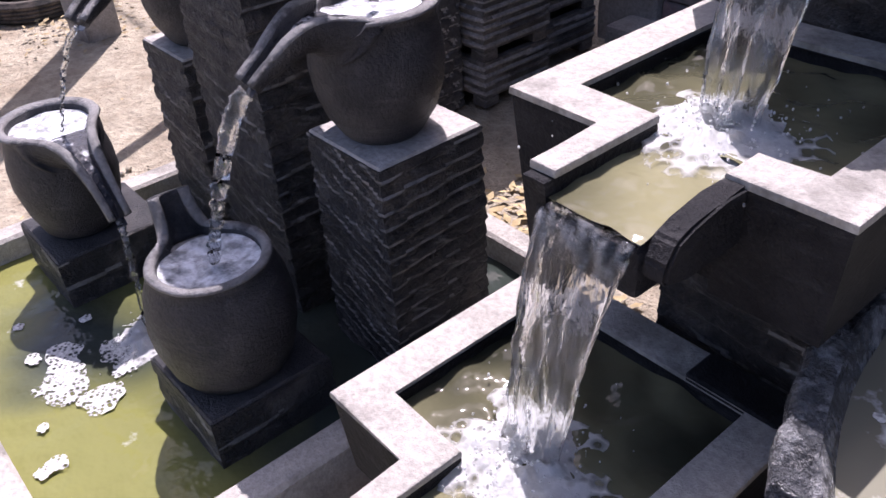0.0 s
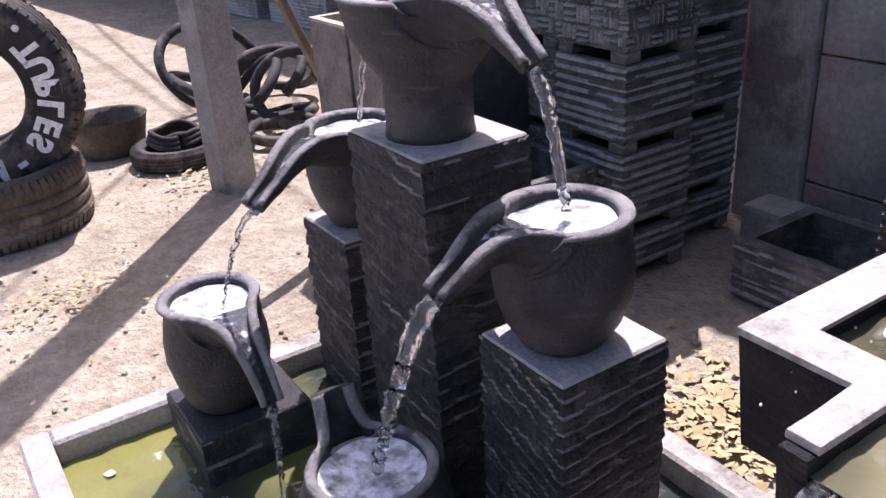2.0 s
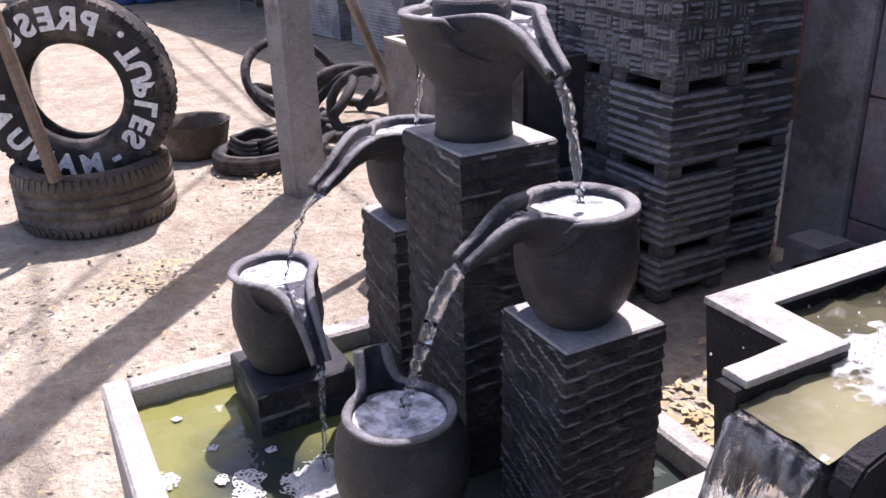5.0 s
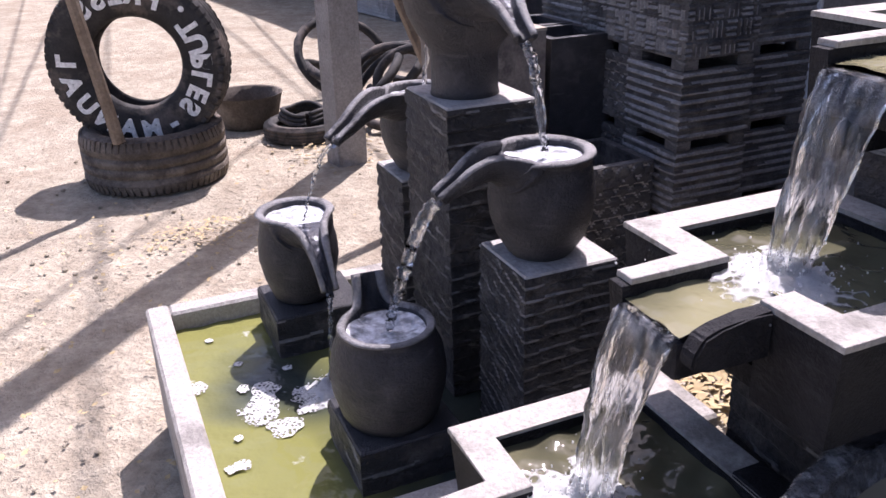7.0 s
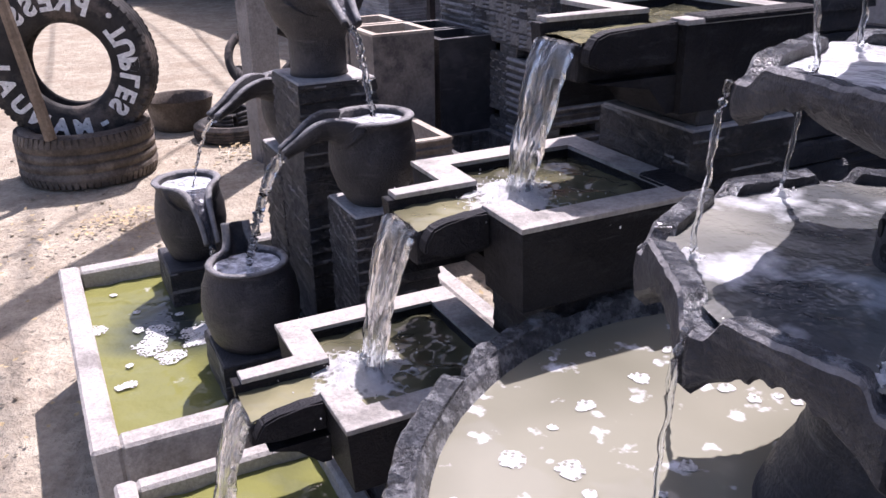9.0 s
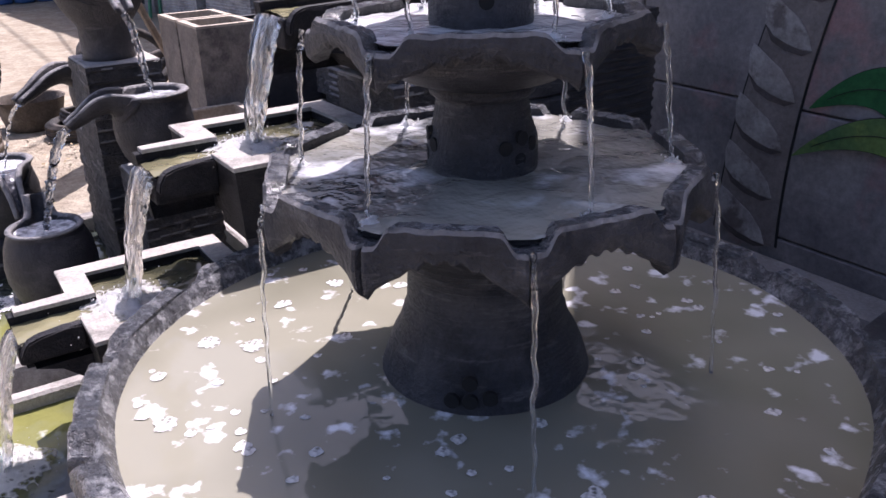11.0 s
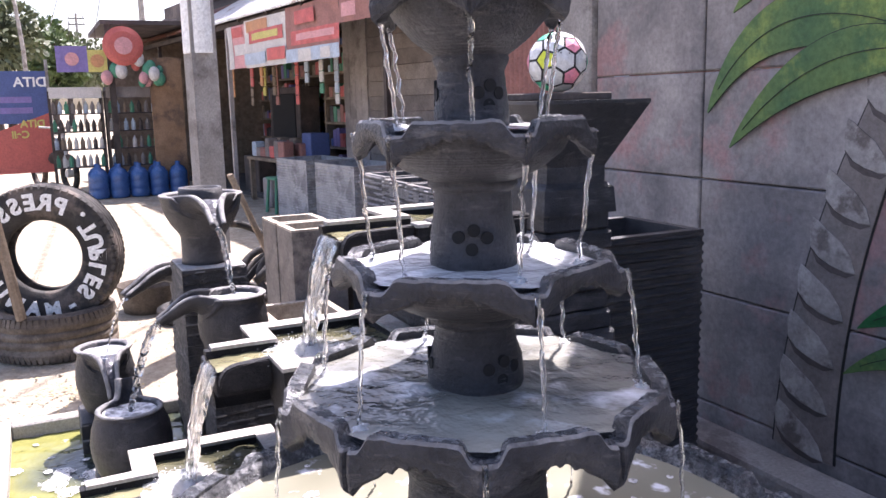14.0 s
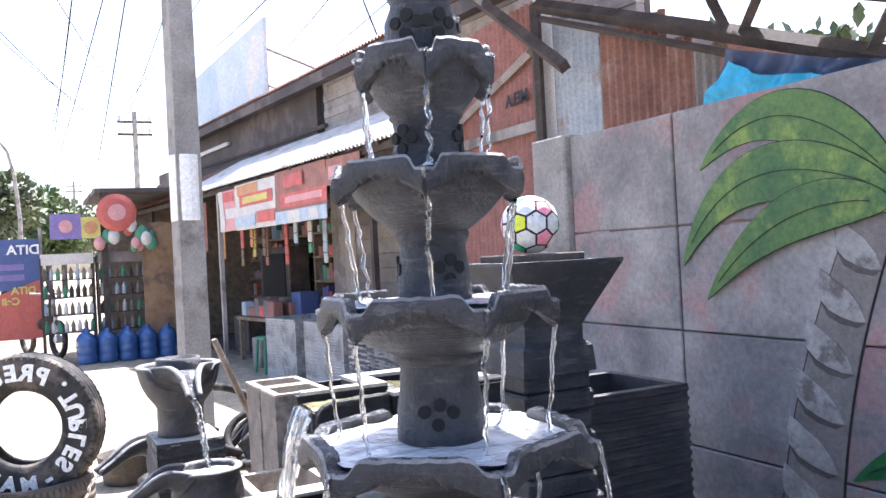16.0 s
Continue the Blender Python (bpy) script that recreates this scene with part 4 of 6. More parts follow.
frond((-0.22, 1.36), (-0.60, 1.44), (-0.915, 1.085), 0.082, -0.017, LEAF_A)
frond((-0.20, 1.40), (0.12, 1.80), (0.50, 1.45), 0.09, -0.001, LEAF_A)
frond((-0.20, 1.36), (0.22, 1.55), (0.48, 1.05), 0.09, -0.009, LEAF_A)
frond((-0.19, 1.36), (-0.10, 1.05), (0.05, 0.62), 0.085, -0.017, LEAF_B)
frond((-0.02, 0.46), (-0.10, 0.80), (-0.40, 0.58), 0.075, -0.001, LEAF_B)
frond((0.12, 0.40), (-0.10, 0.68), (-0.42, 0.44), 0.06, -0.025, LEAF_A)
# trunk
trunk = bezier((-0.57, 0.13), (-0.56, 0.75), (-0.28, 1.33), 40)
for grow_w, mm, yy in ((1.07, LINE, -0.001), (1.0, BARK_DARK, -0.004)):
    lf = [(q[0] - 0.115 * grow_w * (1 - 0.3 * k / 40), q[1]) for k, q in enumerate(trunk)]
    rf = [(q[0] + 0.115 * grow_w * (1 - 0.45 * k / 40), q[1]) for k, q in enumerate(trunk)]
    flat_shape(lf + rf[::-1], yy, mm, "painted_trunk")
for k in range(1, 38, 5):
    q, w = trunk[k], 0.112 * (1 - 0.3 * k / 40)
    pts = [(q[0] + w * u, q[1] + v) for u, v in ((-1.02, 0.085), (-0.92, 0.118), (-0.7, 0.108), (-0.35, 0.085), (0.15, 0.055), (0.55, 0.012), (0.72, -0.03), (0.3, -0.03), (-0.2, -0.018), (-0.65, 0.0), (-0.98, 0.03))]
    under = [(q[0] + w * u, q[1] + v) for u, v in ((-0.98, 0.027), (-0.65, -0.003), (-0.2, -0.021), (0.3, -0.033), (0.74, -0.034), (0.4, -0.048), (-0.2, -0.04), (-0.7, -0.018))]
    flat_shape(under, -0.007, BARK_SHADE, "bark_shade")
    flat_shape(pts, -0.007, BARK_PALE, "bark_scale")
# second trunk, further along
for k in range(5):
    z = 0.16 + k * 0.12
    w = 0.10
    flat_shape([(0.02 + z * 0.3 - w, z - 0.01), (0.02 + z * 0.3 - w * 0.9, z + 0.09), (0.02 + z * 0.3, z + 0.11), (0.02 + z * 0.3 + w, z + 0.06), (0.02 + z * 0.3 + w * 0.8, z - 0.02)], -0.007, BARK_PALE, "bark_scale")

# ---- concrete utility pole ----
up = thing("utility_pole", (-3.40, 0.985, -0.02), "square tapered grey concrete utility pole", "pole")
bm = bmesh.new()
loft(bm, [[(s * x, s * y, z) for x, y in ((-1, -1), (1, -1), (1, 1), (-1, 1))] for s, z in ((0.072, -0.1), (0.07, 0.2), (0.062, 3.0), (0.05, 7.0))], True, True)
bmesh.ops.bevel(bm, geom=[e for e in bm.edges if abs(e.verts[0].co.z - e.verts[1].co.z) > 0.1], offset=0.012, segments=2, affect="EDGES")
part("shaft", bm, POLE, up)
part("wrapped_poster", lathe([(0.083, 1.55), (0.084, 1.56), (0.084, 1.88), (0.083, 1.9)], 16, 0.03), CHALK, up, "torn pale poster wrapped round the pole")
up.rotation_euler = (0, 0, radians(8))


# ---- tyres ----
def tyre_profile(R, r, w):
    """Section of a tyre: radius and half-width points, outer wall round to the inner bead."""
    h = w / 2
    return [(r, -h * 0.55), (r + 0.012, -h * 0.8), (r + (R - r) * 0.35, -h * 1.0), (r + (R - r) * 0.7, -h * 1.0), (R - 0.022, -h * 0.92), (R - 0.004, -h * 0.72), (R, -h * 0.42), (R - 0.007, -h * 0.40), (R - 0.007, -h * 0.32), (R, -h * 0.30), (R, -h * 0.05), (R - 0.007, -h * 0.03), (R - 0.007, h * 0.03), (R, h * 0.05), (R, h * 0.30), (R - 0.007, h * 0.32), (R - 0.007, h * 0.40), (R, h * 0.42), (R - 0.004, h * 0.72), (R - 0.022, h * 0.92), (r + (R - r) * 0.7, h * 1.0), (r + (R - r) * 0.35, h * 1.0), (r + 0.012, h * 0.8), (r, h * 0.55), (r + 0.014, h * 0.5), (R - 0.05, h * 0.55), (R - 0.035, 0.0), (R - 0.05, -h * 0.55), (r + 0.014, -h * 0.5)]


def tyre(name, R, r, w, label, material, tread=True, loc=(0, 0, 0), group=""):
    """Lies flat on its own base; the axle is z."""
    t = thing(name, loc, label, "tyre", group)
    prof = tyre_profile(R, r, w)
    n = 72
    bm = bmesh.new()
    rings = [[(p[0] * math.cos(2 * math.pi * i / n), p[0] * math.sin(2 * math.pi * i / n), p[1] + w / 2) for p in prof] for i in range(n)]
    rings.append(rings[0])
    loft(bm, rings, True)
    bmesh.ops.remove_doubles(bm, verts=bm.verts, dist=1e-5)
    part("carcass", bm, material, t, "", True)
    if tread:
        blocks = bmesh.new()
        for i in range(64):
            a = 2 * math.pi * i / 64
            turn = Matrix.Rotation(a, 3, "Z")
            for z0, z1 in ((0.03, 0.20), (0.80, 0.97)):
                rings = []
                for zz in (z0, z1):
                    slope = 0.010 if (zz < 0.1 or zz > 0.9) else 0.0
                    rings.append([turn @ Vector((r - slope, s * R * 0.032, w * zz)) for r, s in ((R - 0.02, -1), (R + 0.002, -1), (R + 0.002, 1), (R - 0.02, 1))])
                loft(blocks, rings, True, True)
        tagged(part("tread", blocks, material, t, "worn shoulder lugs of the tread"), kind="stuff")
    return t


def glyph_mesh(ch, size, stroke=0.005):
    """A raised painted letter from the built-in font, mirrored as it shows."""
    cu = bpy.data.curves.new("glyph", "FONT")
    cu.body, cu.size, cu.align_x, cu.align_y, cu.extrude, cu.offset = ch, size, "CENTER", "CENTER", 0.0015, stroke
    ob = bpy.data.objects.new("glyph", cu)
    scene.collection.objects.link(ob)
    dg = bpy.context.evaluated_depsgraph_get()
    me = bpy.data.meshes.new_from_object(ob.evaluated_get(dg))
    bpy.data.objects.remove(ob)
    bpy.data.curves.remove(cu)
    me.transform(Matrix.Diagonal((-1, 1, 1, 1)))
    me.flip_normals()
    me.materials.clear()
    me.materials.append(CHALK)
    return me


# two flat tyres carry the standing sign tyre
flat_a = tyre("stacked_tyre", 0.31, 0.20, 0.245, "brown dusty tyre lying flat under the sign tyre", TAN_RUBBER, True, (-3.63, 0.17, -0.012), "sign tyres")
sign_tyre = tyre("sign_tyre", 0.375, 0.188, 0.19, "black tyre standing on edge with hand-painted white letters", RUBBER, True, (0, 0, 0), "sign tyres")
# stands upright, its face turned to the camera's side
facing = Vector((0.936, -0.351, 0))
side_v = Vector((0.351, 0.936, 0))
sign_tyre.matrix_world = Matrix((
    (side_v.x, 0, facing.x, -3.74),
    (side_v.y, 0, facing.y, 0.205),
    (0, 1, 0, 0.505),
    (0, 0, 0, 1),
))


def letter_ring(text, start, step, radius, size, inward):
    for k, ch in enumerate(text):
        if ch == " ":
            continue
        a = radians(start + k * step)
        ob = new("painted_letter", glyph_mesh(ch, size))
        ob.parent = sign_tyre
        ob.matrix_parent_inverse = Matrix.Identity(4)
        turn = a - math.pi / 2 + (math.pi if inward else 0)
        ob.matrix_basis = Matrix.Translation((radius * math.cos(a), radius * math.sin(a), 0.192)) @ Matrix.Rotation(turn, 4, "Z")


letter_ring("PRESS", 66, 15.5, 0.285, 0.115, False)
letter_ring(".TUBLES", 44, -14.5, 0.285, 0.115, True)
letter_ring("-MANUAL", -64, -20, 0.285, 0.105, True)
stick = solo("leaning_stick", tube([(0, 0, 0), (0.03, -0.068, 0.55), (0.07, -0.15, 1.25)], [0.026, 0.023, 0.02], 8, 0.2), WOOD, (-3.385, 0.015, 0.228), "weathered wooden stick standing on the tyre before the sign", "stick")

# rubber tub, small tyre with a hose, and the heap behind the pole
tub = solo("rubber_tub", lathe([(0.13, 0.0), (0.15, 0.004), (0.17, 0.10), (0.185, 0.17), (0.19, 0.175), (0.178, 0.172), (0.16, 0.10), (0.14, 0.015), (0.02, 0.012)], 40, 0.06), TAN_RUBBER, (-4.30, 0.72, -0.012), "brown rubber tub cut from a tyre", "tub", smooth=True)
tyre("scooter_tyre", 0.21, 0.135, 0.09, "dusty small tyre lying on the ground by the pole", RUBBER, False, (-3.93, 0.93, -0.012))
hose = bmesh.new()
for k in range(3):
    pts = [((0.135 - 0.01 * k) * math.cos(a), (0.12 - 0.008 * k) * math.sin(a), 0.10 + 0.02 * k + 0.008 * math.sin(3 * a)) for a in [2 * math.pi * i / 30 for i in range(30)]]
    tube(pts, 0.012, 8, 0.1, k, hose)
solo("coiled_hose", hose, RUBBER, (-3.93, 0.93, -0.012), "coil of dark hose lying in a small tyre", "hose", smooth=True)
rnd = random.Random(11)
for k in range(9):
    cx, cy = rnd.uniform(-4.6, -3.85), rnd.uniform(1.15, 1.75)
    R, tilt = rnd.uniform(0.16, 0.32), rnd.uniform(0.1, 1.2)
    pts = []
    base_z = R * math.sin(tilt) * 0.9 + 0.03
    for i in range(26):
        a = 2 * math.pi * i / 30
        p = Matrix.Rotation(rnd.uniform(0, 0.02) + k, 3, "Z") @ (Matrix.Rotation(tilt, 3, "X") @ Vector((R * math.cos(a), 0.8 * R * math.sin(a), 0)))
        pts.append((p.x, p.y, max(p.z + base_z, 0.02)))
    solo("inner_tube", tube(pts, 0.026, 9, 0.15, k), RUBBER, (cx, cy, -0.01), "dusty black inner tube thrown on a heap", "inner tube", "heap of inner tubes", smooth=True)


# ---- planters for sale ----
# Raw cement of planter insides and rims, paler for the sunlight painted in.
INNER = mat("sunlit_raw_cement", (0.36, 0.31, 0.25), (0.50, 0.44, 0.36), 9, 0.85, 0.35, 90, c3=(0.28, 0.24, 0.2), patch=4, spec=0.2)
PALEBOX = mat("unpainted_cement", (0.16, 0.14, 0.125), (0.27, 0.24, 0.21), 9, 0.85, 0.35, 90, c3=(0.10, 0.09, 0.085), patch=4, spec=0.2)
def relief(style, u, z, cell, seed):
    """Height of the cast pattern at u along a side and z up it."""
    if style == "plain":
        return 0.0015 * noise.noise(Vector((u * 20, z * 20, seed)))
    if style == "ribbed":
        f = (z / 0.027 + 0.12 * noise.noise(Vector((u * 6, seed, z * 4)))) % 1.0
        return 0.007 * (1.0 if 0.3 < f < 0.72 else 0.0) + 0.002 * noise.noise(Vector((u * 30, z * 50, seed)))
    if style == "scales":
        row = math.floor(z / (cell * 0.6))
        du = (u / cell + 0.5 * (row % 2)) % 1.0 - 0.5
        dz = (z / (cell * 0.6)) % 1.0
        return 0.007 * (1.0 if abs(math.hypot(du * 1.1, dz * 0.9 - 0.1) - 0.52) > 0.09 else 0.0)
    i, k = math.floor(u / cell + 50), math.floor(z / cell)
    q = ((z if (i + k) % 2 else u) / cell * 3.0) % 1.0
    eu, ez = (u / cell) % 1.0, (z / cell) % 1.0
    inside = 0.08 < eu < 0.92 and 0.08 < ez < 0.92
    return 0.008 * (1.0 if 0.27 < q < 0.74 and inside else 0.0)


def planter(name, x, y, z, w, d, h, style, label, material=PLANTER, rz=0.0, wall=0.022, feet=True, group="stacked planters"):
    """A square cast planter: open top, thick walls, relief on its sides."""
    t = thing(name, (x, y, z), label, "planter", group, rz=rz)
    f = 0.035 if feet else 0.0
    n = {"plain": 4, "ribbed": 8, "weave": 64}.get(style, 40)
    levels = {"plain": 6, "ribbed": int((h - f) / 0.0055), "weave": int((h - f) / 0.0042)}.get(style, int((h - f) / 0.0078))
    cell = w / 5
    seed = x * 3.1 + y * 1.7 + z
    rings = []
    for k in range(levels + 1):
        zz = f + (h - f) * k / levels
        taper = 1.0 - (0.04 if style == "plain" else 0.0) * (1 - k / levels)
        ring = []
        for s in range(4):
            L = w if s % 2 == 0 else d
            for i in range(n):
                u = i / n - 0.5
                px, py = ((u, -0.5), (0.5, u), (-u, 0.5), (-0.5, -u))[s]
                out = Vector(((0, -1), (1, 0), (0, 1), (-1, 0))[s]).to_3d()
                ring.append(Vector((px * w * taper, py * d * taper, zz)) + out * relief(style, u * L, zz - f, cell, seed))
        rings.append(ring)
    lift = [[max(abs(p.x) - w / 2, abs(p.y) - d / 2) for p in ring] for ring in rings]
    for sx, zz in ((1, h), (1, f + 0.03)):
        rings.append([Vector((p.x * (1 - 2 * wall / w), p.y * (1 - 2 * wall / d), zz)) for p in rings[levels]])
    bm = bmesh.new()
    loft(bm, rings, True, True)
    bm.faces.ensure_lookup_table()
    if style != "plain":
        for k in range(levels):
            for i in range(4 * n):
                q = rings[k][i]
                raised = lift[k][i] > 0.0045 if style != "scales" else lift[k][i] < 0.003
                if raised and material is PLANTER and noise.noise(Vector((q.x * 4 + seed, q.y * 4, q.z * 45))) > -0.18:
                    bm.faces[k * 4 * n + i].material_index = 1
    if material is PALEBOX:
        for k in range((levels + 1) * 4 * n, len(bm.faces)):
            bm.faces[k].material_index = 2
    body = part("body", bm, material, t)
    body.data.materials.append(CHALKY)
    body.data.materials.append(INNER)
    k0, k1 = 1 - 2 * wall / w, 1 - 2 * wall / d
    frame4 = lambda sx, sy, zz: [(sx * a * w / 2, sy * c * d / 2, zz) for a, c in ((-1, -1), (1, -1), (1, 1), (-1, 1))]
    bm = bmesh.new()
    ring = [frame4(1.012, 1.012, h - 0.006), frame4(1.012, 1.012, h + 0.003), frame4(k0 * 0.99, k1 * 0.99, h + 0.003), frame4(k0 * 0.99, k1 * 0.99, h - 0.006)]
    loft(bm, ring + [ring[0]], True)
    bmesh.ops.remove_doubles(bm, verts=bm.verts, dist=1e-6)
    part("rim", bm, INNER if material is PALEBOX else material, t, "worn upper rim")
    if feet:
        hw, hd = w / 2, d / 2
        for sx in (-1, 1):
            for sy in (-1, 1):
                part("foot", box(min(sx * hw, sx * (hw - 0.06)), max(sx * hw, sx * (hw - 0.06)), min(sy * hd, sy * (hd - 0.06)), max(sy * hd, sy * (hd - 0.06)), 0, f + 0.002, 0.005), material, t)
    return t


# stacks beside the fence
STACK_LABEL = {"ribbed": "dark square cement planter with horizontal ribs, stacked", "weave": "dark square cement planter with a basket-weave relief, stacked", "scales": "dark square cement planter with a scale relief, stacked"}
for x, y, styles in ((-1.92, 1.69, ("ribbed", "ribbed", "ribbed", "weave")), (-2.215, 1.705, ("ribbed", "scales", "scales", "weave")), (-2.0, 2.0, ("ribbed", "ribbed", "ribbed", "ribbed")), (-2.57, 1.745, ("ribbed", "ribbed", "ribbed", "ribbed"))):
    for k, st in enumerate(styles):
        planter("planter", x, y, (-0.005, 0.142, 0.392, 0.642)[k], 0.27, 0.27, (0.145, 0.248, 0.248, 0.27)[k], st, STACK_LABEL[st])
planter("planter", -1.38, 1.93, -0.005, 0.34, 0.34, 0.17, "ribbed", "low dark ribbed cement planter standing on the ground", wall=0.035, feet=False, group="loose planters")
for x, y, w, d, h, m, st, lab in (
    (-2.32, 1.21, 0.24, 0.24, 0.74, PALEBOX, "plain", "tall square grey cement planter with an open top"),
    (-2.58, 1.21, 0.24, 0.24, 0.74, PALEBOX, "plain", "tall square grey cement planter with an open top"),
    (-2.32, 1.47, 0.24, 0.24, 0.70, CEMENT, "plain", "tall square dark cement planter with an open top"),
    (-2.58, 1.47, 0.24, 0.24, 0.70, CEMENT, "plain", "tall square dark cement planter with an open top"),
    (-1.98, 1.05, 0.34, 0.30, 0.45, PALEBOX, "ribbed", "square grey ribbed cement planter with a pale rim"),
    (-2.0, 1.39, 0.28, 0.28, 0.36, PLANTER, "scales", "dark square planter with scale relief"),
):
    planter("planter", x, y, -0.005, w, d, h, st, lab, m, wall=0.025, feet=False, group="loose planters")
# big ribbed planter and black bowl stand beside the fountain
planter("planter", -0.88, 1.76, -0.005, 0.36, 0.36, 0.865, "ribbed", "large dark ribbed cement planter beside the fence", CEMENT, wall=0.03, feet=False, group="loose planters")
st = thing("planter_stand", (-0.643, 1.38, 0), "black angular planter on a ribbed stand carrying a painted ball", "planter stand")
bm = bmesh.new()
loft(bm, [[(s * x, s * y, z) for x, y in ((-1, -1), (1, -1), (1, 1), (-1, 1))] for s, z in ((0.11, 0.97), (0.105, 1.035), (0.088, 1.05), (0.088, 1.09), (0.168, 1.248), (0.168, 1.256), (0.155, 1.256), (0.08, 1.12))], True, True)
part("bowl", bm, BLACKSTONE, st, "black flaring square bowl")
part("base", box(-0.115, 0.115, -0.115, 0.115, 0.0, 0.66, 0.01), BLACKSTONE, st)
for k in range(6):
    part("rib", box(-0.105 + 0.006 * (k % 2), 0.105 - 0.006 * (k % 2), -0.105 + 0.006 * (k % 2), 0.105 - 0.006 * (k % 2), 0.658 + 0.053 * k, 0.711 + 0.053 * k, 0.008), BLACKSTONE, st)
part("board", box(-0.10, 0.10, -0.10, 0.10, 1.2562, 1.275, 0.003), DARKWOOD, st)
planter("planter", 0.47, 1.47, -0.005, 0.36, 0.36, 0.425, "ribbed", "dark ribbed cement planter close to the round basin", BLACKSTONE, wall=0.05, feet=False, group="loose planters", rz=8)
planter("planter", 0.85, 1.75, -0.005, 0.36, 0.36, 0.425, "ribbed", "dark ribbed cement planter close to the fence", BLACKSTONE, wall=0.05, feet=False, group="loose planters", rz=4)

# painted stone ball: five- and six-sided patches with dark seams
BALL_WHITE = mat("ball_white", (0.62, 0.62, 0.6), (0.72, 0.72, 0.7), 20, 0.5, 0.1)
BALL_PINK = mat("ball_pink", (0.75, 0.25, 0.33), (0.8, 0.32, 0.4), 20, 0.5, 0.1)
BALL_GREEN = mat("ball_green", (0.03, 0.42, 0.22), (0.05, 0.5, 0.28), 20, 0.5, 0.1)
BALL_YELLOW = mat("ball_yellow", (0.62, 0.68, 0.03), (0.7, 0.75, 0.06), 20, 0.5, 0.1)
ball = thing("painted_ball", (-0.645, 1.382, 1.275), "round stone ball painted as a colourful football", "ball")
R = 0.077
bm = bmesh.new()
bmesh.ops.create_icosphere(bm, subdivisions=3, radius=R * 0.985)
bmesh.ops.translate(bm, verts=bm.verts, vec=(0, 0, R))
part("core", bm, LINE, ball, "", True)
ico = bmesh.new()
bmesh.ops.create_icosphere(ico, subdivisions=1, radius=1.0, matrix=Matrix.Rotation(0.5, 4, "X") @ Matrix.Rotation(0.35, 4, "Z"))
ico.verts.ensure_lookup_table()
patches = []
for v in ico.verts:
    patches.append(("five", [v.co * 2 / 3 + e.other_vert(v).co / 3 for e in v.link_edges], v.co.copy()))
for f in ico.faces:
    pts = []
    for l in f.loops:
        a, b = l.vert.co, l.link_loop_next.vert.co
        pts += [a * 2 / 3 + b / 3, a / 3 + b * 2 / 3]
    patches.append(("six", pts, f.calc_center_median()))
ico.free()
five = 0
for kind, pts, c in patches:
    n = c.normalized()
    u = n.orthogonal().normalized()
    w = n.cross(u)
    pts = sorted(pts, key=lambda p: math.atan2(p.dot(w), p.dot(u)))
    m0 = sum((p.normalized() for p in pts), Vector()) / len(pts)
    pts = [m0.lerp(p.normalized(), 0.88) for p in pts]
    bm = bmesh.new()
    mid = bm.verts.new(n * R * 1.012 + Vector((0, 0, R)))
    ring = [bm.verts.new(p.normalized() * R + Vector((0, 0, R))) for p in pts]
    for i in range(len(ring)):
        bm.faces.new((mid, ring[i], ring[(i + 1) % len(ring)]))
    if kind == "five":
        mm = (BALL_YELLOW, BALL_PINK, BALL_GREEN)[five % 3]
        five += 1
    else:
        mm = BALL_WHITE
    part("patch", bm, mm, ball)

# ---- shop row across the yard ----
ZINC = mat("corrugated_zinc", (0.50, 0.49, 0.47), (0.66, 0.65, 0.62), 3, 0.45, 0.2, 40, c3=(0.34, 0.27, 0.22), patch=1.4)
RUST = mat("rusted_zinc", (0.16, 0.07, 0.05), (0.28, 0.14, 0.10), 3, 0.75, 0.25, 40, c3=(0.33, 0.22, 0.18), patch=1.6)
PALE_ZINC = mat("blue_grey_zinc", (0.30, 0.34, 0.38), (0.45, 0.48, 0.5), 3, 0.5, 0.2, 40, c3=(0.28, 0.2, 0.16), patch=1.8)
PLANK = mat("grey_boards", (0.17, 0.15, 0.14), (0.29, 0.26, 0.24), 4, 0.85, 0.4, 60, spec=0.2, vary=0.2)
# Shop floor and ceiling: the interior's shade is put into this dark colour.
INSIDE = mat("shaded_interior", (0.06, 0.055, 0.05), (0.11, 0.10, 0.09), 3, 0.9, 0.2)
TARP = mat("blue_tarpaulin", (0.02, 0.36, 0.60), (0.05, 0.50, 0.75), 4, 0.45, 0.4, 20)


def flatmat(name, c, rough=0.6, k=1.25):
    return mat(name, c, tuple(min(v * k, 0.95) for v in c), 7, rough, 0.15, 50)


RED, BLUE, ORANGE, GREEN, WHITE, YELLOW, PINK, PURPLE = (flatmat(n, c) for n, c in (
    ("red_print", (0.42, 0.10, 0.08)), ("blue_print", (0.06, 0.09, 0.22)), ("orange_print", (0.45, 0.22, 0.10)), ("green_print", (0.06, 0.22, 0.13)),
    ("white_print", (0.50, 0.48, 0.45)), ("yellow_print", (0.48, 0.42, 0.12)), ("pink_print", (0.52, 0.26, 0.26)), ("purple_print", (0.18, 0.14, 0.32))))


def corrugated(L, W, pitch=0.075, amp=0.016, thick=0.004):
    """A sheet L along x (waves), W along y."""
    bm = bmesh.new()
    n = int(L / pitch * 6)
    rings = []
    for i in range(n + 1):
        x = L * i / n
        z = amp * math.sin(2 * math.pi * x / pitch)
        rings.append([(x, 0, z), (x, W, z), (x, W, z - thick), (x, 0, z - thick)])
    loft(bm, rings, True, True)
    return bm


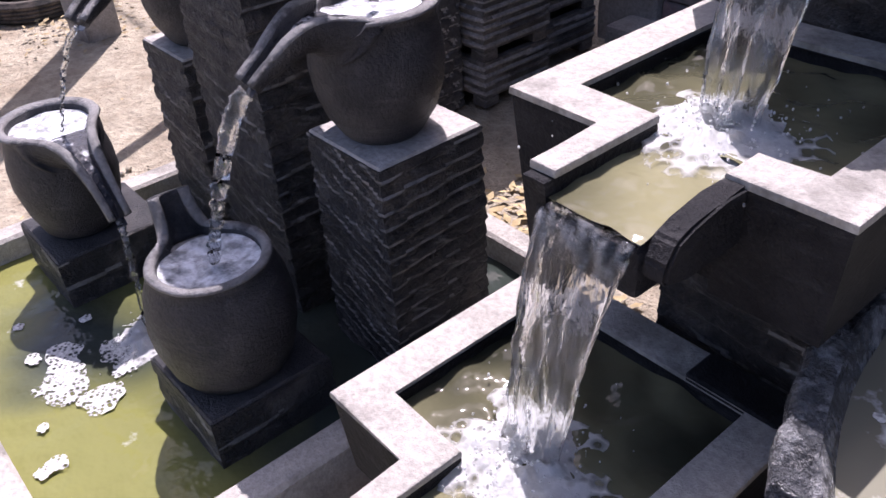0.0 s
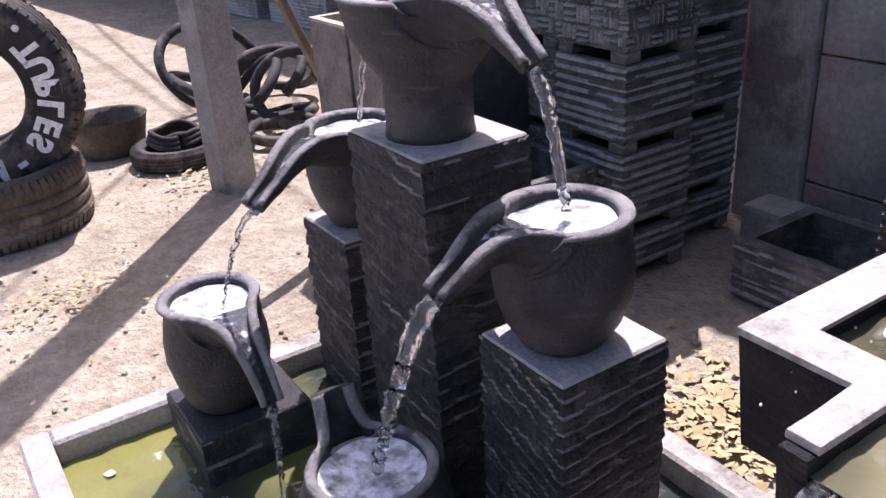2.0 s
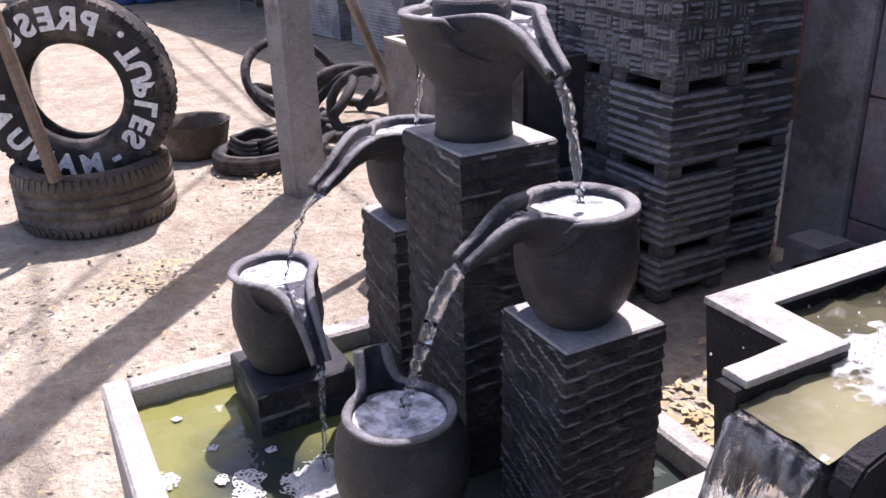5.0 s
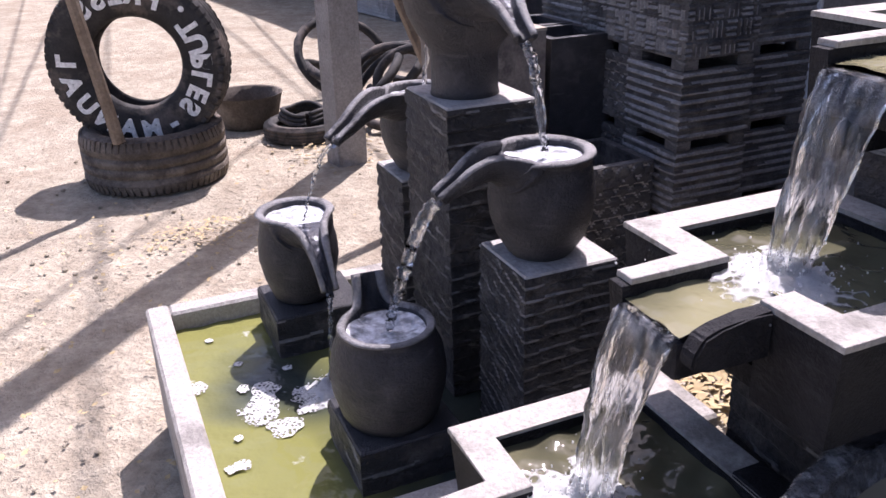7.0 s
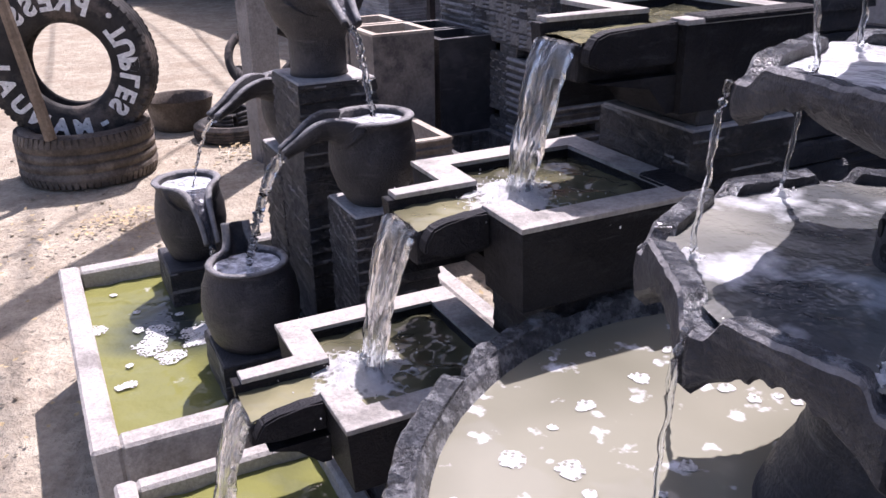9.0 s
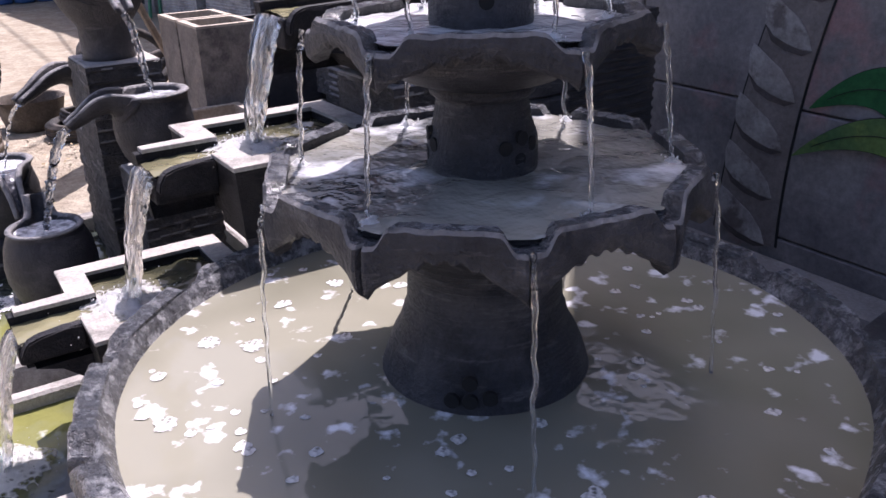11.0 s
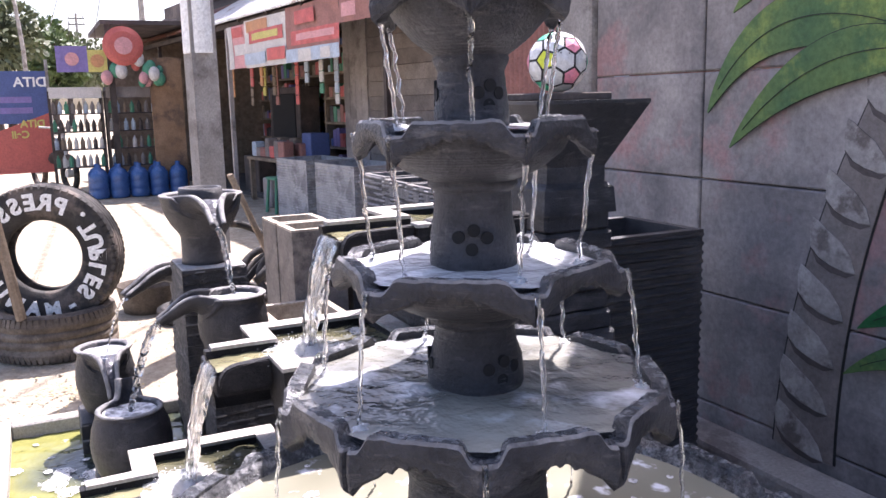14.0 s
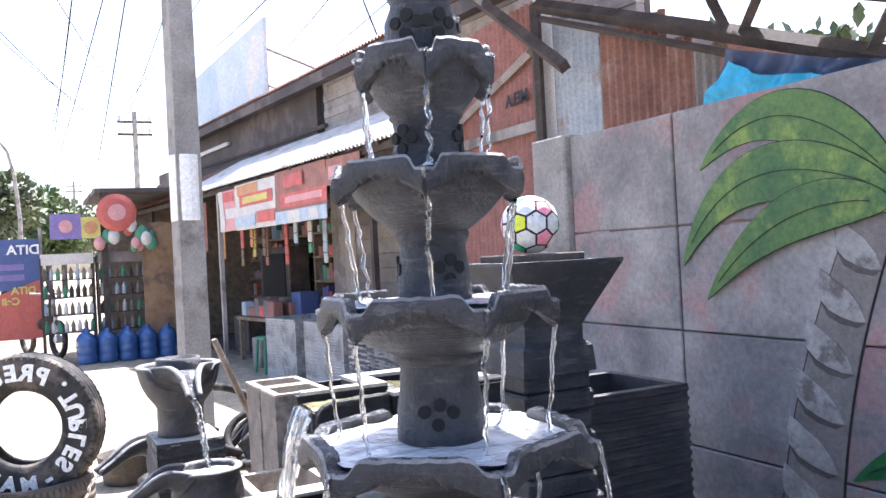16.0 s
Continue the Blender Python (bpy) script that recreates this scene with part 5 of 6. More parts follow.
SHOP_AT, SHOP_TURN = Vector((-10.45, 2.32, 0)), 6.5


def shop_spot(u, v, z):
    """World place of a point u along the shop's front, v behind its awning edge."""
    return SHOP_AT + Matrix.Rotation(radians(SHOP_TURN), 3, "Z") @ Vector((u, v, z))


BROWN = mat("brown_fascia", (0.045, 0.036, 0.036), (0.095, 0.078, 0.075), 3, 0.8, 0.3, 40, c3=(0.13, 0.105, 0.10), patch=1.5)
LIGHTBOARD = mat("pale_grey_boards", (0.24, 0.215, 0.20), (0.38, 0.345, 0.325), 5, 0.8, 0.3, 60, c3=(0.17, 0.15, 0.14), patch=2.5, vary=0.15)
shop = thing("corner_shop", SHOP_AT, "open-fronted roadside shop with corrugated awning and printed banners", "shop", rz=SHOP_TURN)
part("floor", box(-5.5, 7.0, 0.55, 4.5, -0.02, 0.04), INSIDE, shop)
part("rear_wall", box(-5.5, 7.0, 4.5, 4.6, 0, 2.9), PLANK, shop)
part("side_wall", box(-5.6, -5.5, 0.95, 4.6, 0, 2.9), PLANK, shop)
part("side_wall", box(7.0, 7.1, 0.95, 4.6, 0, 2.9), PLANK, shop)
part("partition", box(2.15, 2.2, 1.05, 4.5, 0.04, 2.8), PLANK, shop)
for k in range(4):
    part("board", box(2.15 + k * 0.15, 2.295 + k * 0.15, 0.98, 1.01 + 0.01 * (k % 2), 0.04, 2.75), LIGHTBOARD, shop)
for k in range(17):
    part("siding_board", box(2.76, 7.0, 0.985 + 0.008 * (k % 2), 1.02, 0.04 + k * 0.16, 0.195 + k * 0.16), PLANK, shop)
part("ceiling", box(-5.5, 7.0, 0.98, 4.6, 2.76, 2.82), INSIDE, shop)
aw = part("awning", corrugated(6.4, 1.15), ZINC, shop, "pale corrugated awning sheets")
aw.location = (-0.9, -0.02, 2.27)
aw.rotation_euler = (radians(28.5), 0, 0)
aw2 = part("awning", corrugated(4.4, 1.15), RUST, shop, "rusted corrugated awning sheets")
aw2.location = (-5.35, 0.02, 2.30)
aw2.rotation_euler = (radians(26), 0, 0)
part("awning_beam", box(-5.3, 5.5, 0.06, 0.11, 2.19, 2.255), DARKWOOD, shop)
for k in range(7):
    part("rafter", tube([(-0.6 + k * 0.95, 0.02, 2.245), (-0.6 + k * 0.95, 0.98, 2.76)], 0.025, 6), DARKWOOD, shop)
for u in (-2.6, 0.72, 4.85):
    part("post", box(u - 0.025, u + 0.025, 0.06, 0.11, 0, 2.2), LIGHTBOARD if u == 0.72 else DARKWOOD, shop)
part("gutter_bar", tube([(-4.0, 1.05, 2.98), (-0.2, 1.05, 2.91), (2.0, 1.05, 2.92)], 0.03, 6), DARKWOOD, shop)
# hung banners with sun-bleached print
SUNBLEACHED = flatmat("sunbleached_print", (0.34, 0.40, 0.46), 0.7, 1.4)
DULL_RED = flatmat("dull_red_print", (0.42, 0.10, 0.09), 0.7, 1.5)
BRICK_RED = flatmat("brown_red_print", (0.24, 0.11, 0.09), 0.7, 1.5)
for u0, u1, z0, z1, m, bits in (
    (0.90, 1.50, 1.69, 2.19, PINK, ((0.0, 0.3, 0.0, 1.0, WHITE), (0.4, 1.0, 0.3, 0.55, WHITE), (0.35, 0.9, 0.72, 0.95, DULL_RED))),
    (1.50, 2.76, 1.68, 2.22, WHITE, ((0.05, 0.60, 0.74, 0.97, ORANGE), (0.1, 0.95, 0.50, 0.76, DULL_RED), (0.18, 0.86, 0.56, 0.70, YELLOW), (0.0, 0.55, 0.06, 0.30, SUNBLEACHED), (0.60, 1.0, 0.10, 0.34, DULL_RED))),
    (2.78, 4.05, 1.68, 2.24, BRICK_RED, ((0.1, 1.0, 0.30, 0.56, DULL_RED), (0.2, 0.92, 0.38, 0.50, PINK), (0.0, 1.0, 0.0, 0.24, SUNBLEACHED), (0.25, 0.5, 0.0, 0.22, WHITE), (0.7, 0.85, 0.02, 0.2, WHITE), (0.2, 0.6, 0.66, 0.9, DULL_RED))),
    (4.07, 4.75, 1.98, 2.23, BRICK_RED, ((0.1, 0.5, 0.2, 0.7, PINK),)),
):
    cloth = part("banner", sheet_grid(0, u1 - u0, 0, z1 - z0, 0, 24, 8, 0.022, u0, 3.0), m, shop, "faded printed banner under the awning", True)
    cloth.matrix_basis = Matrix.Translation((u0, 0.03, z0)) @ Matrix.Rotation(radians(90), 4, "X")
    for j, (a0, a1, b0, b1, mm) in enumerate(bits):
        bar = part("print_bar", sheet_grid((u1 - u0) * a0, (u1 - u0) * a1, (z1 - z0) * b0, (z1 - z0) * b1, 0, 16, 6, 0.022, u0, 3.0), mm, cloth, "", True)
        bar.location = (0, 0, 0.005 + 0.003 * j)
# upper storey and its roof
part("upper_wall", box(-3.7, 1.42, 1.2, 1.3, 2.86, 3.62), BROWN, shop, "dark upper wall above the awning")
part("upper_wall", box(-7.5, -3.7, 1.5, 1.6, 2.4, 3.3), BROWN, shop, "dark upper wall above the awning")
# Solid black box paints the shade inside an unglazed opening.
part("upper_window", box(1.42, 1.62, 1.26, 1.3, 2.95, 3.45), HOLE, shop, "black panel painted as a shaded unglazed opening")
part("upper_wall", box(1.42, 7.0, 1.3, 1.36, 2.86, 3.6), BROWN, shop, "backing wall of the upper storey")
for k in range(7):
    part("siding_board", box(1.64, 7.0, 1.20 + 0.008 * (k % 2), 1.295, 2.86 + k * 0.1, 2.955 + k * 0.1), LIGHTBOARD, shop)
up_roof = part("upper_roof", corrugated(9.6, 3.0), RUST, shop, "rusted roof of the upper storey")
up_roof.location = (-3.95, 0.92, 3.60)
up_roof.rotation_euler = (radians(9), 0, 0)
part("fascia", box(-3.9, 5.6, 0.94, 0.98, 3.44, 3.57), BROWN, shop, "dark board along the eaves")
part("eaves_soffit", box(-3.9, 5.6, 0.98, 1.2, 3.5, 3.53), BROWN, shop)
part("pale_strip", box(-3.5, -1.9, 1.14, 1.19, 3.20, 3.26), WHITE, shop, "pale strip of board on the upper wall")

# goods inside the shop
rnd = random.Random(21)
GOODS = [BRICK_RED, BLUE, WOOD, GREEN, PLANK, DARKWOOD, DULL_RED, PURPLE, SUNBLEACHED, BROWN]
for su, sv in ((0.35, 1.75), (1.55, 1.45), (-1.2, 1.9), (-3.0, 2.2)):
    rack = thing("goods_shelf", shop_spot(su, sv, 0.04), "wooden shop shelf crowded with packaged goods", "shelf", "shop shelves", rz=SHOP_TURN)
    for side in (-0.55, 0.55):
        part("upright", box(side - 0.02, side + 0.02, -0.2, 0.2, 0, 2.1), WOOD, rack)
    for k in range(6):
        part("shelf_board", box(-0.53, 0.53, -0.2, 0.2, 0.3 + 0.32 * k, 0.33 + 0.32 * k), WOOD, rack)
        x = -0.5
        while x < 0.42:
            w, h = rnd.uniform(0.05, 0.12), rnd.uniform(0.09, 0.25)
            solo("packet", box(-w / 2, w / 2, -0.08, 0.06, 0, h, 0.006), rnd.choice(GOODS), shop_spot(su + x + w / 2, sv - 0.08, 0.37 + 0.32 * k), "small printed packet on a shop shelf", "packet", "shelf goods", rz=SHOP_TURN)
            x += w + 0.012
for k, u in enumerate((-0.6, -0.2, 0.2, 0.88, 0.98, 1.1, 1.22, 1.32, 1.75, 2.6, 2.72, 2.85, 2.98, 3.1)):
    strip = thing("hanging_sachets", shop_spot(u, 0.32 + 0.12 * (k % 3), 2.18), "strip of small sachets hanging from the awning", "sachets", "hanging sachets", rz=SHOP_TURN)
    mm = (BRICK_RED, ORANGE, WOOD, DULL_RED, YELLOW)[k % 5] if k < 9 else (WHITE, SUNBLEACHED, GREEN, WHITE)[k % 4]
    part("cord", tube([(0, 0, 0), (0, 0, 0.16)], 0.004, 5), DARKWOOD, strip)
    first = part("sachet", box(-0.045, 0.045, -0.012, 0.012, -0.11, 0, 0.008), mm, strip)
    for j in range(1, 6 + k % 3):
        ob = new("sachet", first.data)
        ob.parent = strip
        ob.location = (0, 0, -0.118 * j)
        tagged(ob)
tb = thing("shop_table", shop_spot(0.95, 0.62, 0.0), "wooden shop table with boxes of fruit", "table", rz=SHOP_TURN)
part("top", box(-0.6, 0.6, -0.25, 0.25, 0.54, 0.58), WOOD, tb)
for sx in (-0.55, 0.55):
    for sy in (-0.2, 0.2):
        part("leg", box(sx - 0.03, sx + 0.03, sy - 0.03, sy + 0.03, 0, 0.54), WOOD, tb)
for k in range(14):
    w, h = rnd.uniform(0.06, 0.11), rnd.uniform(0.1, 0.26)
    solo("goods_box", box(-w, w, -0.07, 0.07, 0, h, 0.015), rnd.choice((WOOD, BRICK_RED, PLANK, WOOD, SUNBLEACHED, DULL_RED)), shop_spot(0.46 + (k % 7) * 0.16, 0.50 + (k // 7) * 0.22, 0.58), "small box of goods on the shop table", "box", "table goods", rz=SHOP_TURN)
for u, v, w, h, m, lab in ((1.35, 0.38, 0.14, 0.36, LIGHTBOARD, "pale carton standing before the shop table"), (1.62, 0.45, 0.12, 0.46, PLANK, "grey-brown carton standing before the shop table"), (1.55, 0.85, 0.14, 0.86, BLUE, "blue drum standing in the shop"), (-0.35, 0.8, 0.3, 0.5, DARKWOOD, "dark wooden crate standing in the shop")):
    solo("carton", box(-w, w, -0.13, 0.13, 0, h, 0.02, 2), m, shop_spot(u, v, 0.035 if v > 0.7 else -0.005), lab, "carton", rz=SHOP_TURN)
cab = thing("dark_cabinet", shop_spot(0.15, 1.25, 0.035), "dark cabinet with a black screen in the shop", "cabinet", rz=SHOP_TURN)
part("case", box(-0.75, 0.35, -0.15, 0.15, 0, 1.45, 0.01), DARKWOOD, cab)
part("screen", box(-0.62, 0.22, -0.17, -0.152, 0.75, 1.36, 0.01), HOLE, cab)
for u, v in ((1.95, 0.22), (2.08, 0.6)):
    stool = thing("stool", shop_spot(u, v, -0.005), "green plastic stool before the shop", "stool", "plastic stools", rz=SHOP_TURN)
    part("seat", box(-0.15, 0.15, -0.15, 0.15, 0.39, 0.42, 0.012, 2), GREEN, stool)
    for sx in (-1, 1):
        for sy in (-1, 1):
            part("leg", tube([(sx * 0.15, sy * 0.15, 0), (sx * 0.12, sy * 0.12, 0.395)], [0.022, 0.018], 6), GREEN, stool)
# stacked grey planters before the shop
PALE_GREY = mat("pale_grey_cement", (0.32, 0.315, 0.31), (0.46, 0.45, 0.44), 9, 0.85, 0.35, 90, c3=(0.24, 0.235, 0.23), patch=4, spec=0.2)
for u, w in ((2.92, 0.80), (3.98, 0.86)):
    for k in range(2):
        q = shop_spot(u, 0.22, 0)
        planter("planter", q.x, q.y, 0.34 * k - 0.005, w, 0.55, 0.34, "ribbed", "pale grey ribbed planter stacked before the shop", PALE_GREY, feet=False, group="shop-front planters", rz=SHOP_TURN)

# billboard on the roof
bb = thing("billboard", shop_spot(0, 0, 0), "faded pale blue billboard above the shop roof", "billboard", rz=SHOP_TURN)
FADED = mat("faded_blue_sheet", (0.36, 0.46, 0.55), (0.55, 0.60, 0.64), 1.2, 0.6, 0.1, 30, c3=(0.62, 0.58, 0.56), patch=0.8)
bm = bmesh.new()
loft(bm, [[(-3.55, v, 3.55), (-0.12, v, 3.72), (-0.05, v, 4.80), (-3.47, v, 4.56)] for v in (1.12, 1.17)], True, True)
part("panel", bm, FADED, bb)
for u in (-3.4, -1.8, -0.25):
    part("strut", tube([(u, 1.21, 3.5), (u, 1.21, 4.55)], 0.03, 8), POLE, bb)
    part("brace", tube([(u + 0.3, 2.6, 3.86), (u, 1.22, 4.4)], 0.02, 6), POLE, bb)

# racks, bottles and banners at the far corner
TANBOARD = mat("tan_board", (0.20, 0.115, 0.06), (0.33, 0.21, 0.125), 5, 0.75, 0.3, 60, c3=(0.14, 0.09, 0.06), patch=3)
stall = thing("street_stall", (0, 0, 0), "roadside stall with a low dark roof", "stall")
part("roof", box(-14.2, -11.65, 1.15, 4.2, 2.40, 2.46), BROWN, stall)
part("rear_wall", box(-14.2, -14.1, 1.4, 4.2, 0, 2.4), WOOD, stall)
part("panel", box(-11.75, -11.68, 1.76, 2.2, 0, 1.95), TANBOARD, stall, "orange-brown wooden side panel")
for y in (1.25, 4.1):
    part("post", box(-11.75, -11.67, y - 0.04, y + 0.04, 0, 2.4), DARKWOOD, stall)
for rx, (y0, y1) in enumerate(((0.42, 1.1), (1.16, 1.95))):
    rk = thing("bottle_rack", (-12.0, (y0 + y1) / 2, 0), "steel rack with rows of small bottles", "rack", "bottle racks")
    hw = (y1 - y0) / 2
    for sy in (-hw, hw):
        for sx in (-0.15, 0.15):
            part("upright", box(sx - 0.015, sx + 0.015, sy - 0.015, sy + 0.015, 0, 1.5), DARKWOOD, rk)
    part("header", box(-0.18, 0.2, -hw, hw, 1.4, 1.55), WHITE if rx == 0 else PLANK, rk)
    for k in range(4):
        part("tier", box(-0.16, 0.16, -hw, hw, 0.42 + 0.25 * k, 0.435 + 0.25 * k), DARKWOOD, rk)
        for j in range(8):
            yy = (y0 + y1) / 2 - hw + (j + 0.5) * 2 * hw / 8
            solo("bottle", lathe([(0.028, 0), (0.03, 0.01), (0.03, 0.11), (0.012, 0.15), (0.012, 0.17)], 8), rnd.choice((WHITE, SUNBLEACHED, PLANK, DARKWOOD, GREEN, WOOD)), (-11.9, yy, 0.436 + 0.25 * k), "small bottle on a steel rack", "bottle", "rack bottles")
JUG = mat("blue_translucent_plastic", (0.035, 0.09, 0.24), (0.06, 0.14, 0.34), 6, 0.25, 0.1)
JUGP = [(0.05, 0), (0.125, 0.005), (0.132, 0.03), (0.132, 0.10), (0.124, 0.12), (0.132, 0.14), (0.132, 0.21), (0.124, 0.23), (0.132, 0.25), (0.13, 0.33), (0.09, 0.40), (0.035, 0.43), (0.033, 0.48)]
for k in range(10):
    solo("water_jug", lathe(JUGP, 20), JUG, (-11.55 - 0.28 * (k // 5), 0.95 + 0.27 * (k % 5), -0.005), "large blue plastic drinking-water bottle", "water bottle", "water bottles", smooth=True)
ban = thing("street_banner", (-13.2, -0.19, 0), "blue and red printed banner beside the road", "banner")
part("blue_cloth", box(-0.02, 0.02, -0.9, 0.62, 1.05, 1.83), BLUE, ban)
bm = bmesh.new()
loft(bm, [[(x, -0.9, 0.3), (x, 0.62, 0.3), (x, 0.62, 1.2), (x, -0.9, 0.65)] for x in (0.03, 0.05)], True, True)
part("red_cloth", bm, RED, ban)
for y in (-0.92, 0.64):
    part("post", tube([(0, y, 0), (0, y, 2.0)], 0.025, 8), POLE, ban)
for txt, yy, zz, sz, mm in (("DITA", 0.50, 1.66, 0.2, CHALK), ("DITA", 0.48, 1.04, 0.15, YELLOW), ("Cell", 0.3, 0.88, 0.15, YELLOW)):
    me = glyph_mesh(txt, sz)
    me.materials.clear()
    me.materials.append(mm)
    ob = new("lettering", me)
    ob.parent = ban
    ob.matrix_basis = Matrix.Translation((0.062, yy - 0.1, zz)) @ Matrix.Rotation(radians(90), 4, "Z") @ Matrix.Rotation(radians(90), 4, "X")
for k in range(2):
    part("print_bar", box(0.024, 0.03, -0.7, 0.4, 1.2 + 0.16 * k, 1.29 + 0.16 * k), PURPLE, ban)
for y0, y1, z0, z1, m1, m2 in ((0.55, 0.95, 1.75, 2.1, PURPLE, PINK), (0.95, 1.2, 1.75, 2.05, YELLOW, ORANGE)):
    sg = thing("small_sign", (-11.62, (y0 + y1) / 2, z0), "small printed sign hanging from the stall roof", "sign", "stall signs")
    part("board", box(-0.01, 0.01, (y0 - y1) / 2, (y1 - y0) / 2, 0, z1 - z0), m1, sg)
    part("print_disc", lathe([(0.001, 0.0), (0.09, 0.001), (0.09, 0.006), (0.001, 0.007)], 20), m2, sg).matrix_basis = Matrix.Translation((0.011, 0, (z1 - z0) / 2)) @ Matrix.Rotation(radians(90), 4, "Y")
    part("cord", tube([(0, 0, z1 - z0), (0, 0, 2.41 - z0)], 0.004, 6), DARKWOOD, sg)
# round toys and bags hanging from the stall's edge
toy = thing("hanging_toys", (-11.6, 1.42, 1.55), "bundle of red and green plastic toys hanging from the stall roof", "toys")
part("round_toy", lathe([(0.01, 0), (0.2, 0.02), (0.27, 0.05), (0.2, 0.08), (0.01, 0.09)], 28), RED, toy).matrix_basis = Matrix.Translation((0, 0, 0.55)) @ Matrix.Rotation(radians(90), 4, "Y")
part("inner_disc", lathe([(0.01, 0), (0.12, 0.0), (0.12, 0.02), (0.01, 0.02)], 20), PINK, toy).matrix_basis = Matrix.Translation((0.09, 0, 0.55)) @ Matrix.Rotation(radians(90), 4, "Y")
for k in range(14):
    bm = bmesh.new()
    bmesh.ops.create_icosphere(bm, subdivisions=2, radius=rnd.uniform(0.05, 0.1), matrix=Matrix.Diagonal((0.7, 1, 1.3, 1)))
    part("bag", bm, rnd.choice((RED, PINK, GREEN, WHITE, GREEN)), toy, at=(rnd.uniform(-0.05, 0.05), rnd.uniform(-0.25, 0.5), rnd.uniform(0.0, 0.42)))
part("cord", tube([(0, 0, 0.5), (0, 0, 0.87)], 0.004, 6), DARKWOOD, toy)

# motorcycle by the stall
moto = thing("motorcycle", (-13.3, 0.42, -0.005), "dark small motorcycle parked beside the stall", "motorcycle", rz=20)
for x in (-0.6, 0.6):
    bm = bmesh.new()
    rings = [[((0.25 + 0.045 * math.cos(b)) * math.cos(a) + x, 0.045 * math.sin(b), (0.25 + 0.045 * math.cos(b)) * math.sin(a) + 0.295) for b in [2 * math.pi * j / 8 for j in range(8)]] for a in [2 * math.pi * i / 24 for i in range(25)]]
    loft(bm, rings, True)
    w = part("wheel", bm, RUBBER, moto, "", True)
    part("hub", tube([(x, -0.05, 0.295), (x, 0.05, 0.295)], 0.06, 12), ZINC, w)
part("body", tube([(-0.65, 0, 0.72), (-0.2, 0, 0.68), (0.1, 0, 0.5), (0.35, 0, 0.6), (0.45, 0, 0.95)], [0.06, 0.12, 0.12, 0.1, 0.05], 10), DARKWOOD, moto, "", True)
part("seat", box(-0.7, 0.0, -0.12, 0.12, 0.74, 0.82, 0.03, 2), RUBBER, moto)
part("handlebar", tube([(0.42, -0.32, 1.0), (0.46, 0, 0.97), (0.42, 0.32, 1.0)], 0.015, 8), ZINC, moto)
part("fork", tube([(0.45, 0, 0.95), (0.6, 0, 0.3)], 0.03, 8), ZINC, moto)

# sheds, frame and tarpaulin behind the fence
shed = thing("zinc_shed", (0, 0, 0), "patched corrugated shed behind the fence", "shed")
for x0, x1, z1, m in ((-5.6, -3.85, 3.1, BRICK_RED), (-3.72, -3.2, 2.86, PALE_ZINC), (-3.19, -2.58, 2.66, RUST), (-2.57, -2.36, 2.46, RUST), (-2.35, -2.1, 2.36, PLANK)):
    bm = corrugated(x1 - x0, z1, 0.07, 0.012)
    o = part("wall_sheet", bm, m, shed)
    o.matrix_basis = Matrix.Translation((x0, 3.62, 0)) @ Matrix.Rotation(radians(90), 4, "X")
part("side_wall", box(-2.16, -2.1, 3.62, 5.5, 0, 2.4), RUST, shed)
# Out-of-view sheet and rafter, added to shade the ground by the planter stacks.
unseen_shed_roof = part("roof", corrugated(2.4, 1.0), RUST, shed)
unseen_shed_roof.location = (-4.35, 2.88, 3.45)
part("rafter", box(-4.35, -1.95, 3.56, 3.62, 3.35, 3.43), DARKWOOD, shed)
part("brace", tube([(-5.4, 3.57, 2.30), (-3.95, 3.57, 2.72)], 0.035, 4), LIGHTBOARD, shed)
part("rail", box(-5.4, -3.9, 3.56, 3.6, 2.14, 2.22), LIGHTBOARD, shed)
part("post", box(-3.83, -3.74, 3.54, 3.63, 0, 3.35), WHITE, shed, "white-painted post")
frame_ob = thing("roof_frame", (0, 0, 0), "dark steel roof frame over the fence", "roof frame")
for a, b, r in (((-3.72, 3.5, 2.99), (0.4, 3.5, 1.47), 0.05), ((-3.60, 3.44, 2.86), (-1.85, 3.44, 2.20), 0.022), ((-4.40, 3.38, 3.24), (-3.26, 3.38, 2.45), 0.05), ((-1.96, 3.5, 2.32), (-2.30, 3.5, 2.98), 0.034), ((-1.88, 3.5, 2.32), (-1.45, 3.5, 2.92), 0.034), ((-2.6, 3.5, 2.86), (1.0, 3.5, 1.52), 0.045), ((-1.19, 3.5, 2.03), (-0.86, 3.5, 2.5), 0.034)):
    part("beam", tube([a, b], r, 4), DARKWOOD, frame_ob)
for x in (-3.75, -0.9):
    part("stanchion", tube([(x, 3.5, 0), (x, 3.5, 3.0 if x < -2 else 1.96)], 0.04, 6), DARKWOOD, frame_ob)
DARK_TARP = mat("dark_blue_tarpaulin", (0.03, 0.045, 0.10), (0.06, 0.09, 0.17), 4, 0.5, 0.4, 20)
tp = thing("tarpaulin", (0, 0, 0), "bright blue plastic tarpaulin with a dark hem hung behind the fence", "tarpaulin")


